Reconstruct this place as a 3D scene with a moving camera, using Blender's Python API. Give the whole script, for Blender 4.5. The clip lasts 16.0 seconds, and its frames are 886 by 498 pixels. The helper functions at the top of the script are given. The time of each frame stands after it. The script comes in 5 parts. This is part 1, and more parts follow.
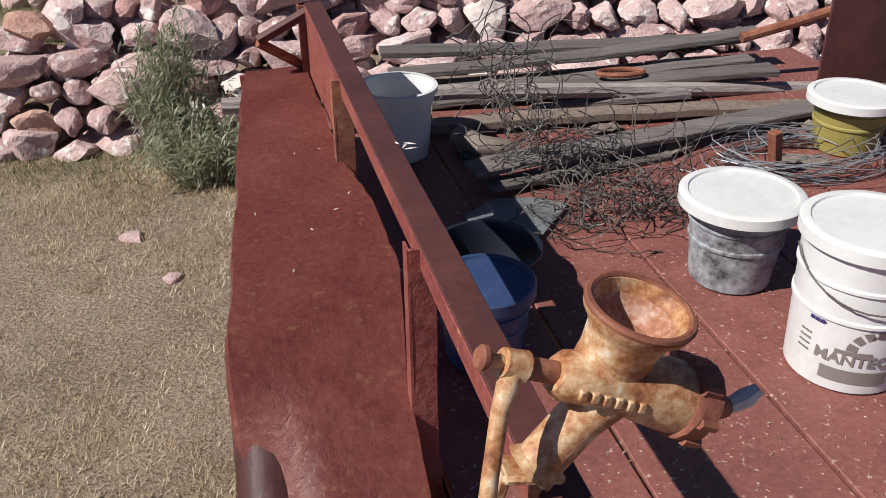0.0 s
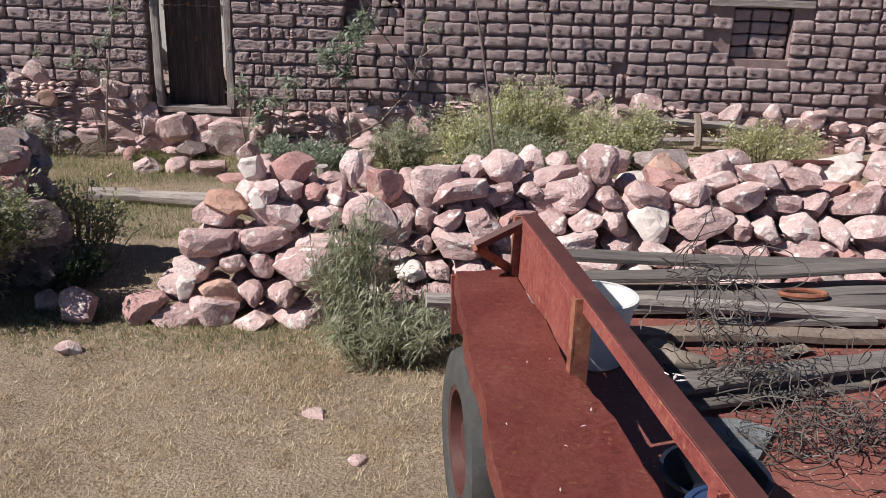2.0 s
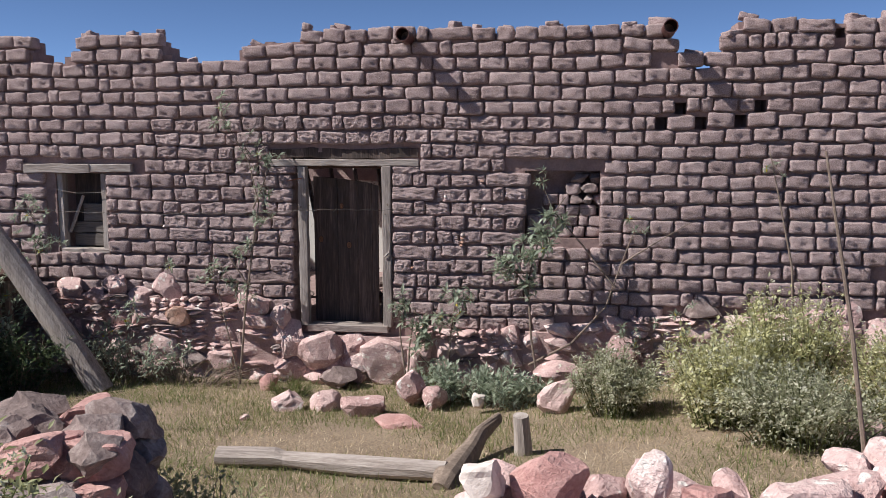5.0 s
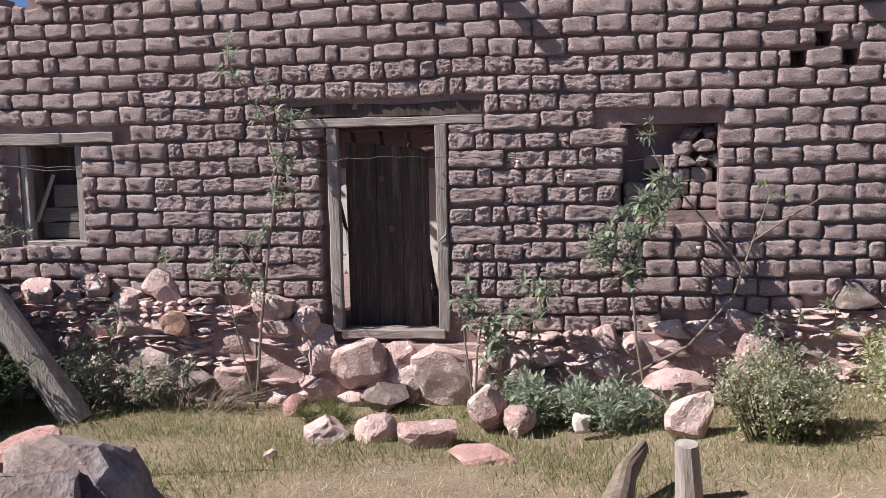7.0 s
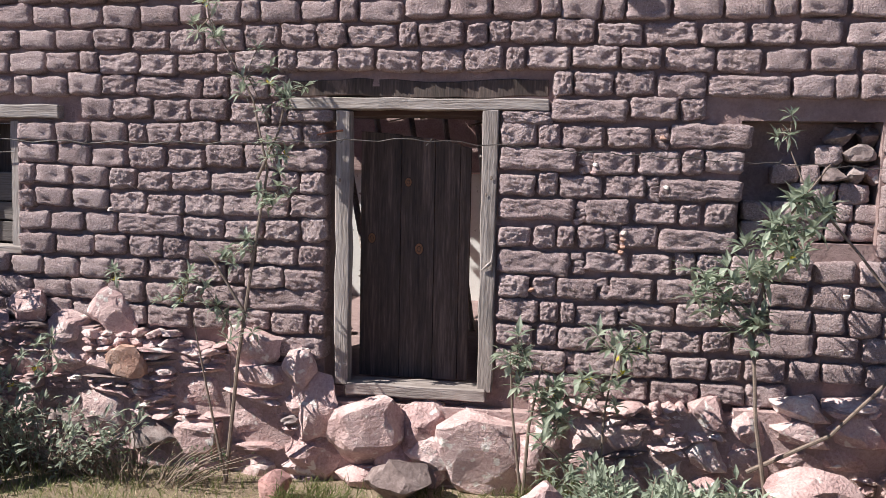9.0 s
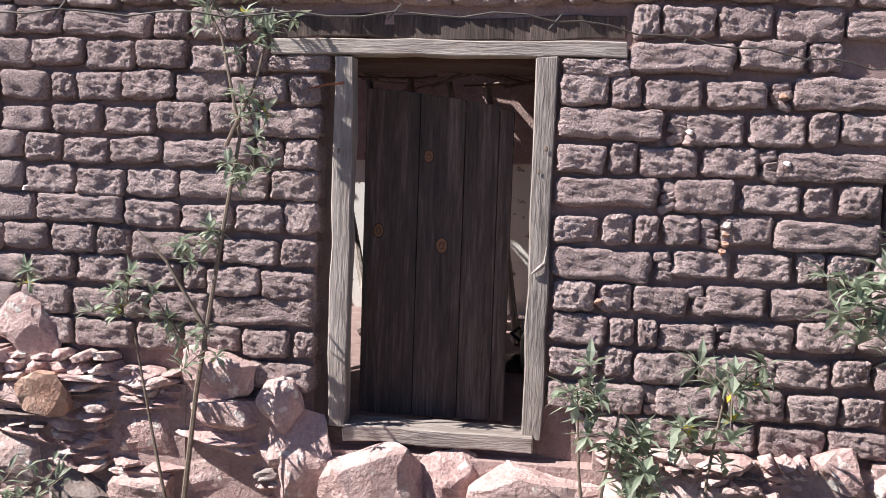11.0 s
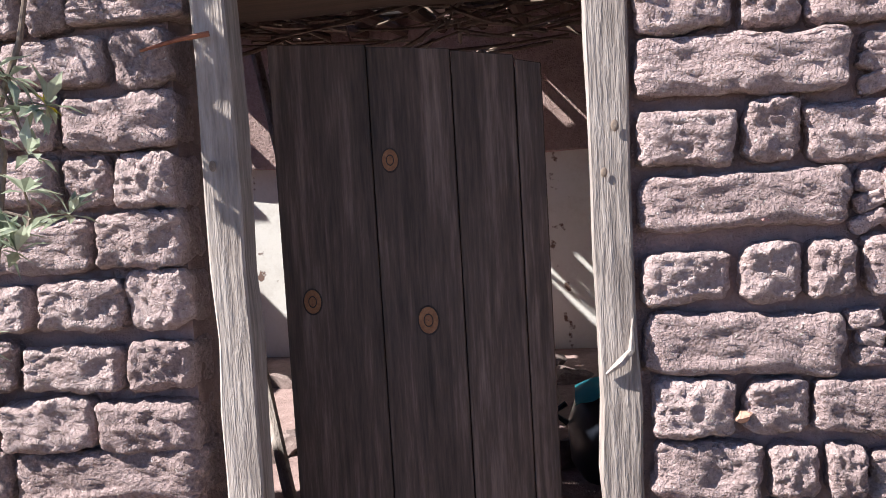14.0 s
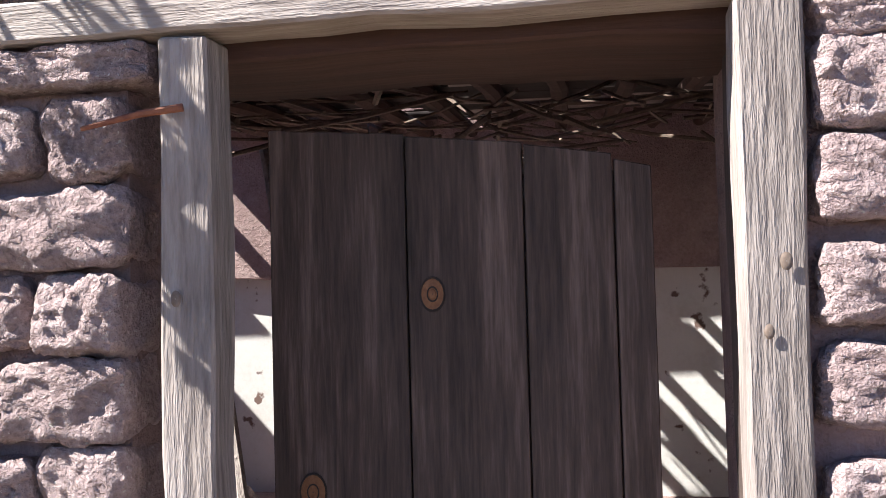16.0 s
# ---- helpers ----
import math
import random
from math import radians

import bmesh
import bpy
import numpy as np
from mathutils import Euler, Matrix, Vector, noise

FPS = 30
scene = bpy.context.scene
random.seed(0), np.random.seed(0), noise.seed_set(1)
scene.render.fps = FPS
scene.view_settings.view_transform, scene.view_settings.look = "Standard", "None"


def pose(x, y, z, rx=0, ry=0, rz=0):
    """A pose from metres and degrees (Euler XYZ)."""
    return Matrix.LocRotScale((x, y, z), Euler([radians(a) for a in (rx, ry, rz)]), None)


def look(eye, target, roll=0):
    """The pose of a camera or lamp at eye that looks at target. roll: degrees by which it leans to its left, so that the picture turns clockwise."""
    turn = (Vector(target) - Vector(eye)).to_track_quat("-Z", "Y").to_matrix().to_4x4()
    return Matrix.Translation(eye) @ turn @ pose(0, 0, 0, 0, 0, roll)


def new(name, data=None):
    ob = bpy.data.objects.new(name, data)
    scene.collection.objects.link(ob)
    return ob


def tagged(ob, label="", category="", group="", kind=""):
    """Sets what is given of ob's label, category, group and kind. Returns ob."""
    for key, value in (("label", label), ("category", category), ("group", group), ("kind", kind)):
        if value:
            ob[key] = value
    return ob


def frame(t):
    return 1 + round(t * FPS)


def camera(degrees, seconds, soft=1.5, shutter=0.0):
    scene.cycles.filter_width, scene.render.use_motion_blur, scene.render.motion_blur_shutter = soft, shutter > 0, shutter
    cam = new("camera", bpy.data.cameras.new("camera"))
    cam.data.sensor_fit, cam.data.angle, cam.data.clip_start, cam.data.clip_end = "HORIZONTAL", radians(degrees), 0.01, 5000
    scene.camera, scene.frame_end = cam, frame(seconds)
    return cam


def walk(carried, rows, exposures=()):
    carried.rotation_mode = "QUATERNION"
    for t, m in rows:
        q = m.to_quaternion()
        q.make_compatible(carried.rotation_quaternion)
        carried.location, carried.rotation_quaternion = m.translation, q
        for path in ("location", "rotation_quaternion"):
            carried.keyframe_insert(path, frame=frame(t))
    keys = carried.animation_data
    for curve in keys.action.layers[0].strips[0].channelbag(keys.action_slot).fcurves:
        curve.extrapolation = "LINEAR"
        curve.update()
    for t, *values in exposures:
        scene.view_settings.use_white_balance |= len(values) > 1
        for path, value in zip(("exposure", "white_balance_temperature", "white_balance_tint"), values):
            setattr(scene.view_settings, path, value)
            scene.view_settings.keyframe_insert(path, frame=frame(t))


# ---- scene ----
cam = camera(53.3, 16.0, soft=0.8)
PATH = [
    (0, (3.977, -11.82, 2.648), (4.135, -10.095, 1.647), -0.6),
    (0.5, (3.812, -11.911, 2.699), (4.014, -10.149, 1.775), 0.7),
    (1, (3.703, -11.947, 2.771), (3.892, -10.139, 1.936), 1.5),
    (1.5, (3.588, -11.935, 2.814), (3.686, -10.081, 2.069), 2.4),
    (2, (3.48, -11.859, 2.82), (3.464, -9.97, 2.164), 1.8),
    (2.5, (3.376, -11.696, 2.797), (3.243, -9.792, 2.2), 1.0),
    (3, (3.259, -11.325, 2.768), (3.048, -9.415, 2.213), 0.8),
    (3.5, (3.105, -10.936, 2.78), (2.812, -9.016, 2.302), 1.1),
    (4, (2.87, -10.519, 2.785), (2.623, -8.574, 2.392), 0.8),
    (4.5, (2.682, -9.977, 2.756), (2.451, -8.017, 2.43), -1.6),
    (5, (2.512, -9.544, 2.709), (2.219, -7.581, 2.46), -0.2),
    (5.2, (2.424, -9.378, 2.683), (2.107, -7.419, 2.437), -0.7),
    (7.3, (1.474, -7.26, 2.056), (1.206, -5.288, 1.864), -1.3),
    (7.5, (1.504, -7.041, 2.046), (1.215, -5.071, 1.857), -0.6),
    (8, (1.37, -6.492, 2.023), (1.041, -4.527, 1.842), -1.0),
    (8.5, (1.142, -6.093, 2.025), (0.86, -4.122, 1.84), 0.6),
    (9, (1.164, -5.575, 2.017), (0.814, -3.613, 1.843), 1.1),
    (9.2, (1.115, -5.401, 2.021), (0.748, -3.442, 1.849), 0.8),
    (11.3, (0.49, -3.962, 1.8), (0.26, -1.98, 1.658), 2.5),
    (11.5, (0.437, -3.81, 1.825), (0.312, -1.819, 1.688), 1.7),
    (12, (0.48, -3.401, 1.88), (0.446, -1.407, 1.725), 0.8),
    (12.5, (0.416, -2.989, 1.912), (0.252, -1.002, 1.753), 0.5),
    (13, (0.293, -2.707, 1.929), (0.119, -0.72, 1.773), -0.5),
    (13.5, (0.283, -2.51, 1.939), (0.108, -0.524, 1.782), -1.7),
    (14, (0.369, -2.138, 1.891), (0.074, -0.167, 1.727), -3.4),
    (14.5, (0.288, -1.826, 1.906), (-0.024, 0.143, 1.747), -1.7),
    (15, (0.182, -1.613, 1.934), (-0.114, 0.364, 1.855), -2.6),
    (15.5, (0.147, -1.507, 1.972), (-0.138, 0.472, 2.014), -2.2),
    (16, (0.161, -1.439, 1.965), (-0.142, 0.536, 2.042), -1.5),
]
walk(cam, [(t, look(eye, target, roll)) for t, eye, target, roll in PATH],
     exposures=[(0, 0.2), (2.5, 0.4), (5, 0.5), (7.5, 0.80), (9, 0.92), (11.5, 1.12), (13, 1.32), (16, 1.68)])

# world and sun
SUN_TO = Vector((-0.92, -0.34, 1.0)).normalized()
world = bpy.data.worlds.new("sky_world")
scene.world = world
world.use_nodes = True
wn = world.node_tree
sky = wn.nodes.new("ShaderNodeTexSky")
sky.sky_type = "NISHITA"
sky.sun_disc = False
sky.sun_elevation = math.asin(SUN_TO.z)
sky.sun_rotation = math.atan2(SUN_TO.x, SUN_TO.y)
sky.altitude = 2200
sky.air_density = 0.4
sky.dust_density = 0.0
sky.ozone_density = 4.0
wn.links.new(sky.outputs[0], wn.nodes["Background"].inputs[0])
wn.nodes["Background"].inputs[1].default_value = 0.092
sun_data = bpy.data.lights.new("sun", "SUN")
sun_data.energy = 5.0
sun_data.angle = radians(0.5)
sun_data.color = (1.0, 0.965, 0.915)
sun = new("sun", sun_data)
sun.rotation_mode = "QUATERNION"
sun.rotation_quaternion = SUN_TO.to_track_quat("Z", "Y")
sun.location = (-20, -10, 25)


# ---- materials ----
def surface(name, colours, scale=6.0, fine=60.0, rough=0.9, bump=0.4, vary=0.0, metal=0.0, depth=0.01, stretch=(1, 1, 1),
            speck=None, fine_mix=0.35, spread=0.28, grit=0.0):
    """colours: two to four base colours, spread by noise at two scales; vary: brightness change piece by piece."""
    m = bpy.data.materials.new(name)
    m.use_nodes = True
    n, ln = m.node_tree.nodes, m.node_tree.links
    b = n["Principled BSDF"]
    geo = n.new("ShaderNodeNewGeometry")
    mp = n.new("ShaderNodeMapping")
    mp.inputs["Scale"].default_value = stretch
    ln.new(geo.outputs["Position"], mp.inputs[0])
    big, small = n.new("ShaderNodeTexNoise"), n.new("ShaderNodeTexNoise")
    for tex, sc, det in ((big, scale, 5), (small, fine, 4)):
        tex.inputs["Scale"].default_value = sc
        tex.inputs["Detail"].default_value = det
        tex.inputs["Roughness"].default_value = 0.65
        ln.new(mp.outputs[0], tex.inputs["Vector"])
    mix = n.new("ShaderNodeMix")
    mix.inputs[0].default_value = fine_mix
    ln.new(big.outputs[0], mix.inputs[2])
    ln.new(small.outputs[0], mix.inputs[3])
    value = mix.outputs[0]
    info = n.new("ShaderNodeObjectInfo")
    add = n.new("ShaderNodeMath")
    add.operation = "ADD"
    ln.new(info.outputs["Random"], add.inputs[0])
    ln.new(geo.outputs["Random Per Island"], add.inputs[1])
    fr = n.new("ShaderNodeMath")
    fr.operation = "FRACT"
    ln.new(add.outputs[0], fr.inputs[0])
    if vary:
        mr = n.new("ShaderNodeMapRange")
        mr.inputs["To Min"].default_value, mr.inputs["To Max"].default_value = -vary, vary
        ln.new(fr.outputs[0], mr.inputs[0])
        ad = n.new("ShaderNodeMath")
        ad.operation = "ADD"
        ln.new(value, ad.inputs[0])
        ln.new(mr.outputs[0], ad.inputs[1])
        value = ad.outputs[0]
    ramp = n.new("ShaderNodeValToRGB")
    k = len(colours)
    while len(ramp.color_ramp.elements) < k:
        ramp.color_ramp.elements.new(0.5)
    for i, c in enumerate(colours):
        ramp.color_ramp.elements[i].position = 0.5 + spread * (i / (k - 1) - 0.5) * 2 * 0.9
        ramp.color_ramp.elements[i].color = (*c, 1)
    ln.new(value, ramp.inputs[0])
    colour = ramp.outputs[0]
    if speck:
        sp = n.new("ShaderNodeTexNoise")
        sp.inputs["Scale"].default_value = speck[1]
        sp.inputs["Detail"].default_value = 3
        ln.new(geo.outputs["Position"], sp.inputs["Vector"])
        st = n.new("ShaderNodeMapRange")
        st.inputs["From Min"].default_value, st.inputs["From Max"].default_value = speck[2], speck[2] + 0.06
        ln.new(sp.outputs[0], st.inputs[0])
        mc = n.new("ShaderNodeMix")
        mc.data_type = "RGBA"
        ln.new(st.outputs[0], mc.inputs[0])
        ln.new(colour, mc.inputs[6])
        mc.inputs[7].default_value = (*speck[0], 1)
        colour = mc.outputs[2]
    ln.new(colour, b.inputs["Base Color"])
    b.inputs["Roughness"].default_value = rough
    b.inputs["Metallic"].default_value = metal
    if bump:
        bp = n.new("ShaderNodeBump")
        bp.inputs["Strength"].default_value = bump
        bp.inputs["Distance"].default_value = depth
        ln.new(mix.outputs[0], bp.inputs["Height"])
        if grit:
            gt = n.new("ShaderNodeTexVoronoi")
            gt.inputs["Scale"].default_value = 170
            gt.inputs["Randomness"].default_value = 1.0
            ln.new(geo.outputs["Position"], gt.inputs["Vector"])
            gb = n.new("ShaderNodeBump")
            gb.inputs["Strength"].default_value = 1.0
            gb.inputs["Distance"].default_value = grit
            ln.new(gt.outputs["Distance"], gb.inputs["Height"])
            ln.new(bp.outputs[0], gb.inputs["Normal"])
            bp = gb
        ln.new(bp.outputs[0], b.inputs["Normal"])
    return m


ADOBE = surface("adobe", [(0.20, 0.141, 0.138), (0.39, 0.288, 0.283), (0.54, 0.427, 0.417)], 9, 80, 0.95, 1.0, 0.06, depth=0.03,
                speck=((0.60, 0.54, 0.51), 110, 0.65), fine_mix=0.68, spread=0.22, grit=0.0013)
MORTAR = surface("mud_mortar", [(0.165, 0.11, 0.103), (0.28, 0.192, 0.18), (0.40, 0.285, 0.27)], 7, 45, 0.97, 1.0, depth=0.03, grit=0.0015)
FOOT_MUD = surface("footing_mud", [(0.24, 0.155, 0.145), (0.42, 0.295, 0.28), (0.56, 0.43, 0.405)], 8, 50, 0.96, 1.0, depth=0.03, fine_mix=0.5, grit=0.0015)
STONE = surface("pink_stone", [(0.19, 0.105, 0.10), (0.45, 0.295, 0.282), (0.61, 0.445, 0.425), (0.78, 0.69, 0.655)], 5, 50, 0.92, 1.0, 0.10,
                depth=0.035, speck=((0.74, 0.67, 0.63), 13, 0.60), fine_mix=0.45)
STONE_RED = surface("red_stone", [(0.24, 0.105, 0.098), (0.38, 0.20, 0.185), (0.50, 0.30, 0.275), (0.62, 0.46, 0.43)], 6, 50, 0.9, 1.0, 0.05, depth=0.03, fine_mix=0.45)
STONE_ORANGE = surface("orange_stone", [(0.34, 0.165, 0.12), (0.49, 0.29, 0.22), (0.62, 0.46, 0.39)], 6, 50, 0.9, 0.9, 0.05, depth=0.025, fine_mix=0.45)
STONE_WHITE = surface("pale_stone", [(0.42, 0.34, 0.31), (0.64, 0.56, 0.52), (0.74, 0.67, 0.63)], 8, 50, 0.9, 0.9, 0.05, depth=0.015)
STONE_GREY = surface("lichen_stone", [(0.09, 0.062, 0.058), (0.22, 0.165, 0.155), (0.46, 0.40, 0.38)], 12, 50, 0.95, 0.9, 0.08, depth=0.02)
SOIL = surface("dry_soil", [(0.07, 0.045, 0.026), (0.20, 0.145, 0.10), (0.36, 0.275, 0.195), (0.54, 0.44, 0.34)], 2.6, 55, 0.98, 1.0, depth=0.03, fine_mix=0.7)
WOOD = surface("weathered_wood", [(0.12, 0.095, 0.085), (0.34, 0.29, 0.265), (0.54, 0.48, 0.45)], 4, 30, 0.85, 1.0, 0.04, depth=0.016,
               stretch=(2.6, 2.6, 0.26), fine_mix=0.45, spread=0.24)
WOOD_X = surface("weathered_beam_wood", [(0.13, 0.10, 0.09), (0.33, 0.28, 0.255), (0.52, 0.46, 0.43)], 4, 30, 0.85, 1.0, 0.04, depth=0.016,
                 stretch=(0.26, 2.6, 2.6), fine_mix=0.45, spread=0.24)
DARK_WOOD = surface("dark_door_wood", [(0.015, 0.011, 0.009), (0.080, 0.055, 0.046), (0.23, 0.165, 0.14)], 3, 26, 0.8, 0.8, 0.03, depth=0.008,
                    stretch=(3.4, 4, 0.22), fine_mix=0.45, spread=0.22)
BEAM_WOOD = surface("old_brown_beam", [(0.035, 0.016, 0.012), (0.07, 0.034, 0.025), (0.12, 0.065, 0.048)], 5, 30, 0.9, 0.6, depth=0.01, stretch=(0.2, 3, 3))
WOOD_DECK = surface("grey_deck_wood", [(0.055, 0.046, 0.042), (0.145, 0.124, 0.114), (0.27, 0.24, 0.222)], 5, 34, 0.88, 0.9, 0.05, depth=0.012, stretch=(0.16, 3.2, 3.2), fine_mix=0.55)
BLACK_WOOD = surface("charred_wood", [(0.018, 0.013, 0.012), (0.035, 0.026, 0.023), (0.06, 0.045, 0.04)], 6, 40, 0.95, 0.7, depth=0.01, stretch=(0.3, 3, 3))
KNOT = surface("knot_wood", [(0.11, 0.045, 0.02), (0.22, 0.10, 0.045), (0.33, 0.17, 0.08)], 60, 150, 0.7, 0.3, depth=0.003)
RUST = surface("rust_steel", [(0.085, 0.021, 0.021), (0.225, 0.055, 0.047), (0.32, 0.10, 0.078), (0.50, 0.24, 0.18)], 4.5, 45, 0.45, 0.8, 0.02, depth=0.010,
               speck=((0.34, 0.15, 0.085), 30, 0.64), fine_mix=0.5)
RUST_SHINY = surface("polished_rust", [(0.085, 0.032, 0.03), (0.16, 0.065, 0.058), (0.27, 0.135, 0.12)], 4, 40, 0.5, 0.6, depth=0.010)
RUST_DARK = surface("dark_rust", [(0.045, 0.016, 0.015), (0.085, 0.028, 0.024), (0.13, 0.045, 0.035)], 7, 60, 0.55, 0.3, depth=0.004)
RUST_BRIGHT = surface("orange_rust", [(0.085, 0.026, 0.019), (0.18, 0.055, 0.034), (0.30, 0.115, 0.062), (0.46, 0.27, 0.17)], 12, 50, 0.75, 0.5, depth=0.006)
BED_PAINT = surface("bed_red_oxide", [(0.10, 0.036, 0.031), (0.215, 0.075, 0.060), (0.32, 0.13, 0.105)], 5, 60, 0.6, 0.6, 0.02, depth=0.006,
                    speck=((0.46, 0.33, 0.27), 70, 0.65), fine_mix=0.5)
GRINDER = surface("rusted_tin", [(0.15, 0.042, 0.018), (0.36, 0.15, 0.06), (0.56, 0.36, 0.20), (0.72, 0.62, 0.50)], 16, 70, 0.5, 0.6, depth=0.004, spread=0.17)
TALLOW = surface("caked_lining", [(0.20, 0.06, 0.03), (0.38, 0.17, 0.10), (0.62, 0.50, 0.43)], 30, 120, 0.8, 0.6, depth=0.004)
RUBBER = surface("tyre_rubber", [(0.03, 0.03, 0.03), (0.055, 0.053, 0.05), (0.10, 0.095, 0.088)], 8, 60, 0.85, 0.3, depth=0.004)
PLASTIC_WHITE = surface("white_plastic", [(0.58, 0.57, 0.54), (0.70, 0.70, 0.68), (0.77, 0.77, 0.76)], 6, 50, 0.4, 0.08, depth=0.002)
PLASTIC_GREY = surface("dirty_grey_plastic", [(0.03, 0.03, 0.032), (0.16, 0.16, 0.17), (0.30, 0.31, 0.33), (0.42, 0.44, 0.46)], 9, 50, 0.6, 0.3, depth=0.003, spread=0.16)
PLASTIC_BLUE = surface("blue_plastic", [(0.018, 0.035, 0.09), (0.03, 0.055, 0.13), (0.05, 0.08, 0.17)], 8, 60, 0.45, 0.15, depth=0.002)
PLASTIC_DARK = surface("dark_plastic", [(0.008, 0.01, 0.016), (0.014, 0.017, 0.028), (0.025, 0.03, 0.045)], 8, 60, 0.4, 0.1, depth=0.002)
PLASTIC_YELLOW = surface("ochre_plastic", [(0.20, 0.16, 0.04), (0.30, 0.25, 0.07), (0.36, 0.31, 0.11)], 8, 60, 0.5, 0.1, depth=0.002)
INK_GREY = surface("grey_print", [(0.20, 0.17, 0.15), (0.26, 0.23, 0.21)], 20, 60, 0.6, 0)
INK_BLUE = surface("blue_print", [(0.05, 0.04, 0.22), (0.08, 0.07, 0.28)], 20, 60, 0.6, 0)
TIN = surface("galvanised_sheet", [(0.25, 0.26, 0.27), (0.40, 0.42, 0.44), (0.52, 0.54, 0.56)], 9, 60, 0.55, 0.2, metal=0.3, depth=0.003)
PALE_METAL = surface("pale_metal", [(0.42, 0.41, 0.39), (0.58, 0.57, 0.55), (0.70, 0.69, 0.67)], 20, 80, 0.5, 0.3, depth=0.003)
WIRE = surface("old_wire", [(0.05, 0.04, 0.036), (0.10, 0.085, 0.075), (0.16, 0.14, 0.125)], 30, 90, 0.6, 0)
WIRE_PALE = surface("galvanised_wire", [(0.15, 0.16, 0.18), (0.25, 0.26, 0.28), (0.36, 0.37, 0.38)], 30, 90, 0.5, 0, metal=0.3)
LEATHER = surface("worn_leather", [(0.10, 0.075, 0.06), (0.20, 0.16, 0.13), (0.32, 0.27, 0.23)], 14, 70, 0.7, 0.4, depth=0.004)
PLASTER = surface("white_plaster", [(0.66, 0.62, 0.58), (0.80, 0.78, 0.75), (0.86, 0.84, 0.82)], 3, 30, 0.95, 0.5, depth=0.01, speck=((0.20, 0.13, 0.11), 9, 0.64))
RED_BRICK = surface("red_brick", [(0.30, 0.10, 0.06), (0.42, 0.16, 0.10), (0.50, 0.23, 0.15)], 7, 50, 0.92, 0.5, 0.06, depth=0.01)
TEAL = surface("turquoise_plastic", [(0.02, 0.30, 0.38), (0.03, 0.38, 0.47)], 8, 50, 0.5, 0.1, depth=0.002)


def leafy(name, a, b, c, rough=0.55):
    m = surface(name, [a, b, c], 3, 25, rough, 0, 0.16)
    p = m.node_tree.nodes["Principled BSDF"]
    p.inputs["Subsurface Weight"].default_value = 0.0
    tr = m.node_tree.nodes.new("ShaderNodeBsdfTranslucent")
    mx = m.node_tree.nodes.new("ShaderNodeMixShader")
    mx.inputs[0].default_value = 0.42
    ln = m.node_tree.links
    ln.new(p.inputs["Base Color"].links[0].from_socket, tr.inputs[0])
    out = m.node_tree.nodes["Material Output"]
    ln.new(p.outputs[0], mx.inputs[1])
    ln.new(tr.outputs[0], mx.inputs[2])
    ln.new(mx.outputs[0], out.inputs[0])
    return m


LEAF_GREY = leafy("grey_green_leaf", (0.22, 0.23, 0.14), (0.40, 0.41, 0.28), (0.58, 0.57, 0.44))
LEAF_OLIVE = leafy("olive_leaf", (0.17, 0.18, 0.075), (0.34, 0.35, 0.18), (0.50, 0.50, 0.32))
LEAF_BLUE = leafy("blue_green_leaf", (0.19, 0.225, 0.165), (0.36, 0.41, 0.31), (0.54, 0.585, 0.475))
LEAF_YELLOW = leafy("yellow_green_leaf", (0.37, 0.36, 0.16), (0.58, 0.565, 0.33), (0.75, 0.73, 0.52))
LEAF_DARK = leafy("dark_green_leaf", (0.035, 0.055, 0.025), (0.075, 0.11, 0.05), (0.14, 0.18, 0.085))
FLOWER = leafy("dry_flower", (0.42, 0.41, 0.29), (0.60, 0.59, 0.46), (0.74, 0.73, 0.63))
PETAL = leafy("yellow_petal", (0.55, 0.45, 0.03), (0.65, 0.55, 0.05), (0.75, 0.65, 0.10))
STRAW = leafy("straw", (0.23, 0.145, 0.08), (0.56, 0.43, 0.28), (0.84, 0.73, 0.56), 0.7)
GRASS = leafy("green_grass", (0.07, 0.10, 0.025), (0.15, 0.17, 0.055), (0.28, 0.26, 0.11), 0.7)
TWIG = surface("twig_bark", [(0.10, 0.075, 0.06), (0.20, 0.15, 0.12), (0.32, 0.25, 0.20)], 20, 80, 0.9, 0.3, depth=0.003)


# ---- building helpers ----
RNG = random.Random(7)


def link(name, bm, material, parent=None, label="", smooth=False):
    me = bpy.data.meshes.new(name)
    bm.to_mesh(me)
    bm.free()
    me.materials.append(material)
    if smooth:
        for p in me.polygons:
            p.use_smooth = True
        me.set_sharp_from_angle(angle=0.7)
    return hang(name, me, parent, label)


def hang(name, me, parent=None, label=""):
    ob = new(name, me)
    if parent is not None:
        ob.parent = parent
    if label:
        ob["label"] = label
    return ob


part = link


def base(name, label, category, loc=(0, 0, 0), rz=0.0, group="", kind=""):
    ob = new(name)
    ob.matrix_basis = pose(*loc, 0, 0, rz)
    return tagged(ob, label, category, group, kind)


def raw(name, verts, faces, material, parent=None, label="", smooth=False):
    me = bpy.data.meshes.new(name)
    me.from_pydata([tuple(v) for v in verts], [], [tuple(f) for f in faces])
    me.materials.append(material)
    if smooth:
        me.polygons.foreach_set("use_smooth", [True] * len(me.polygons))
    return hang(name, me, parent, label)


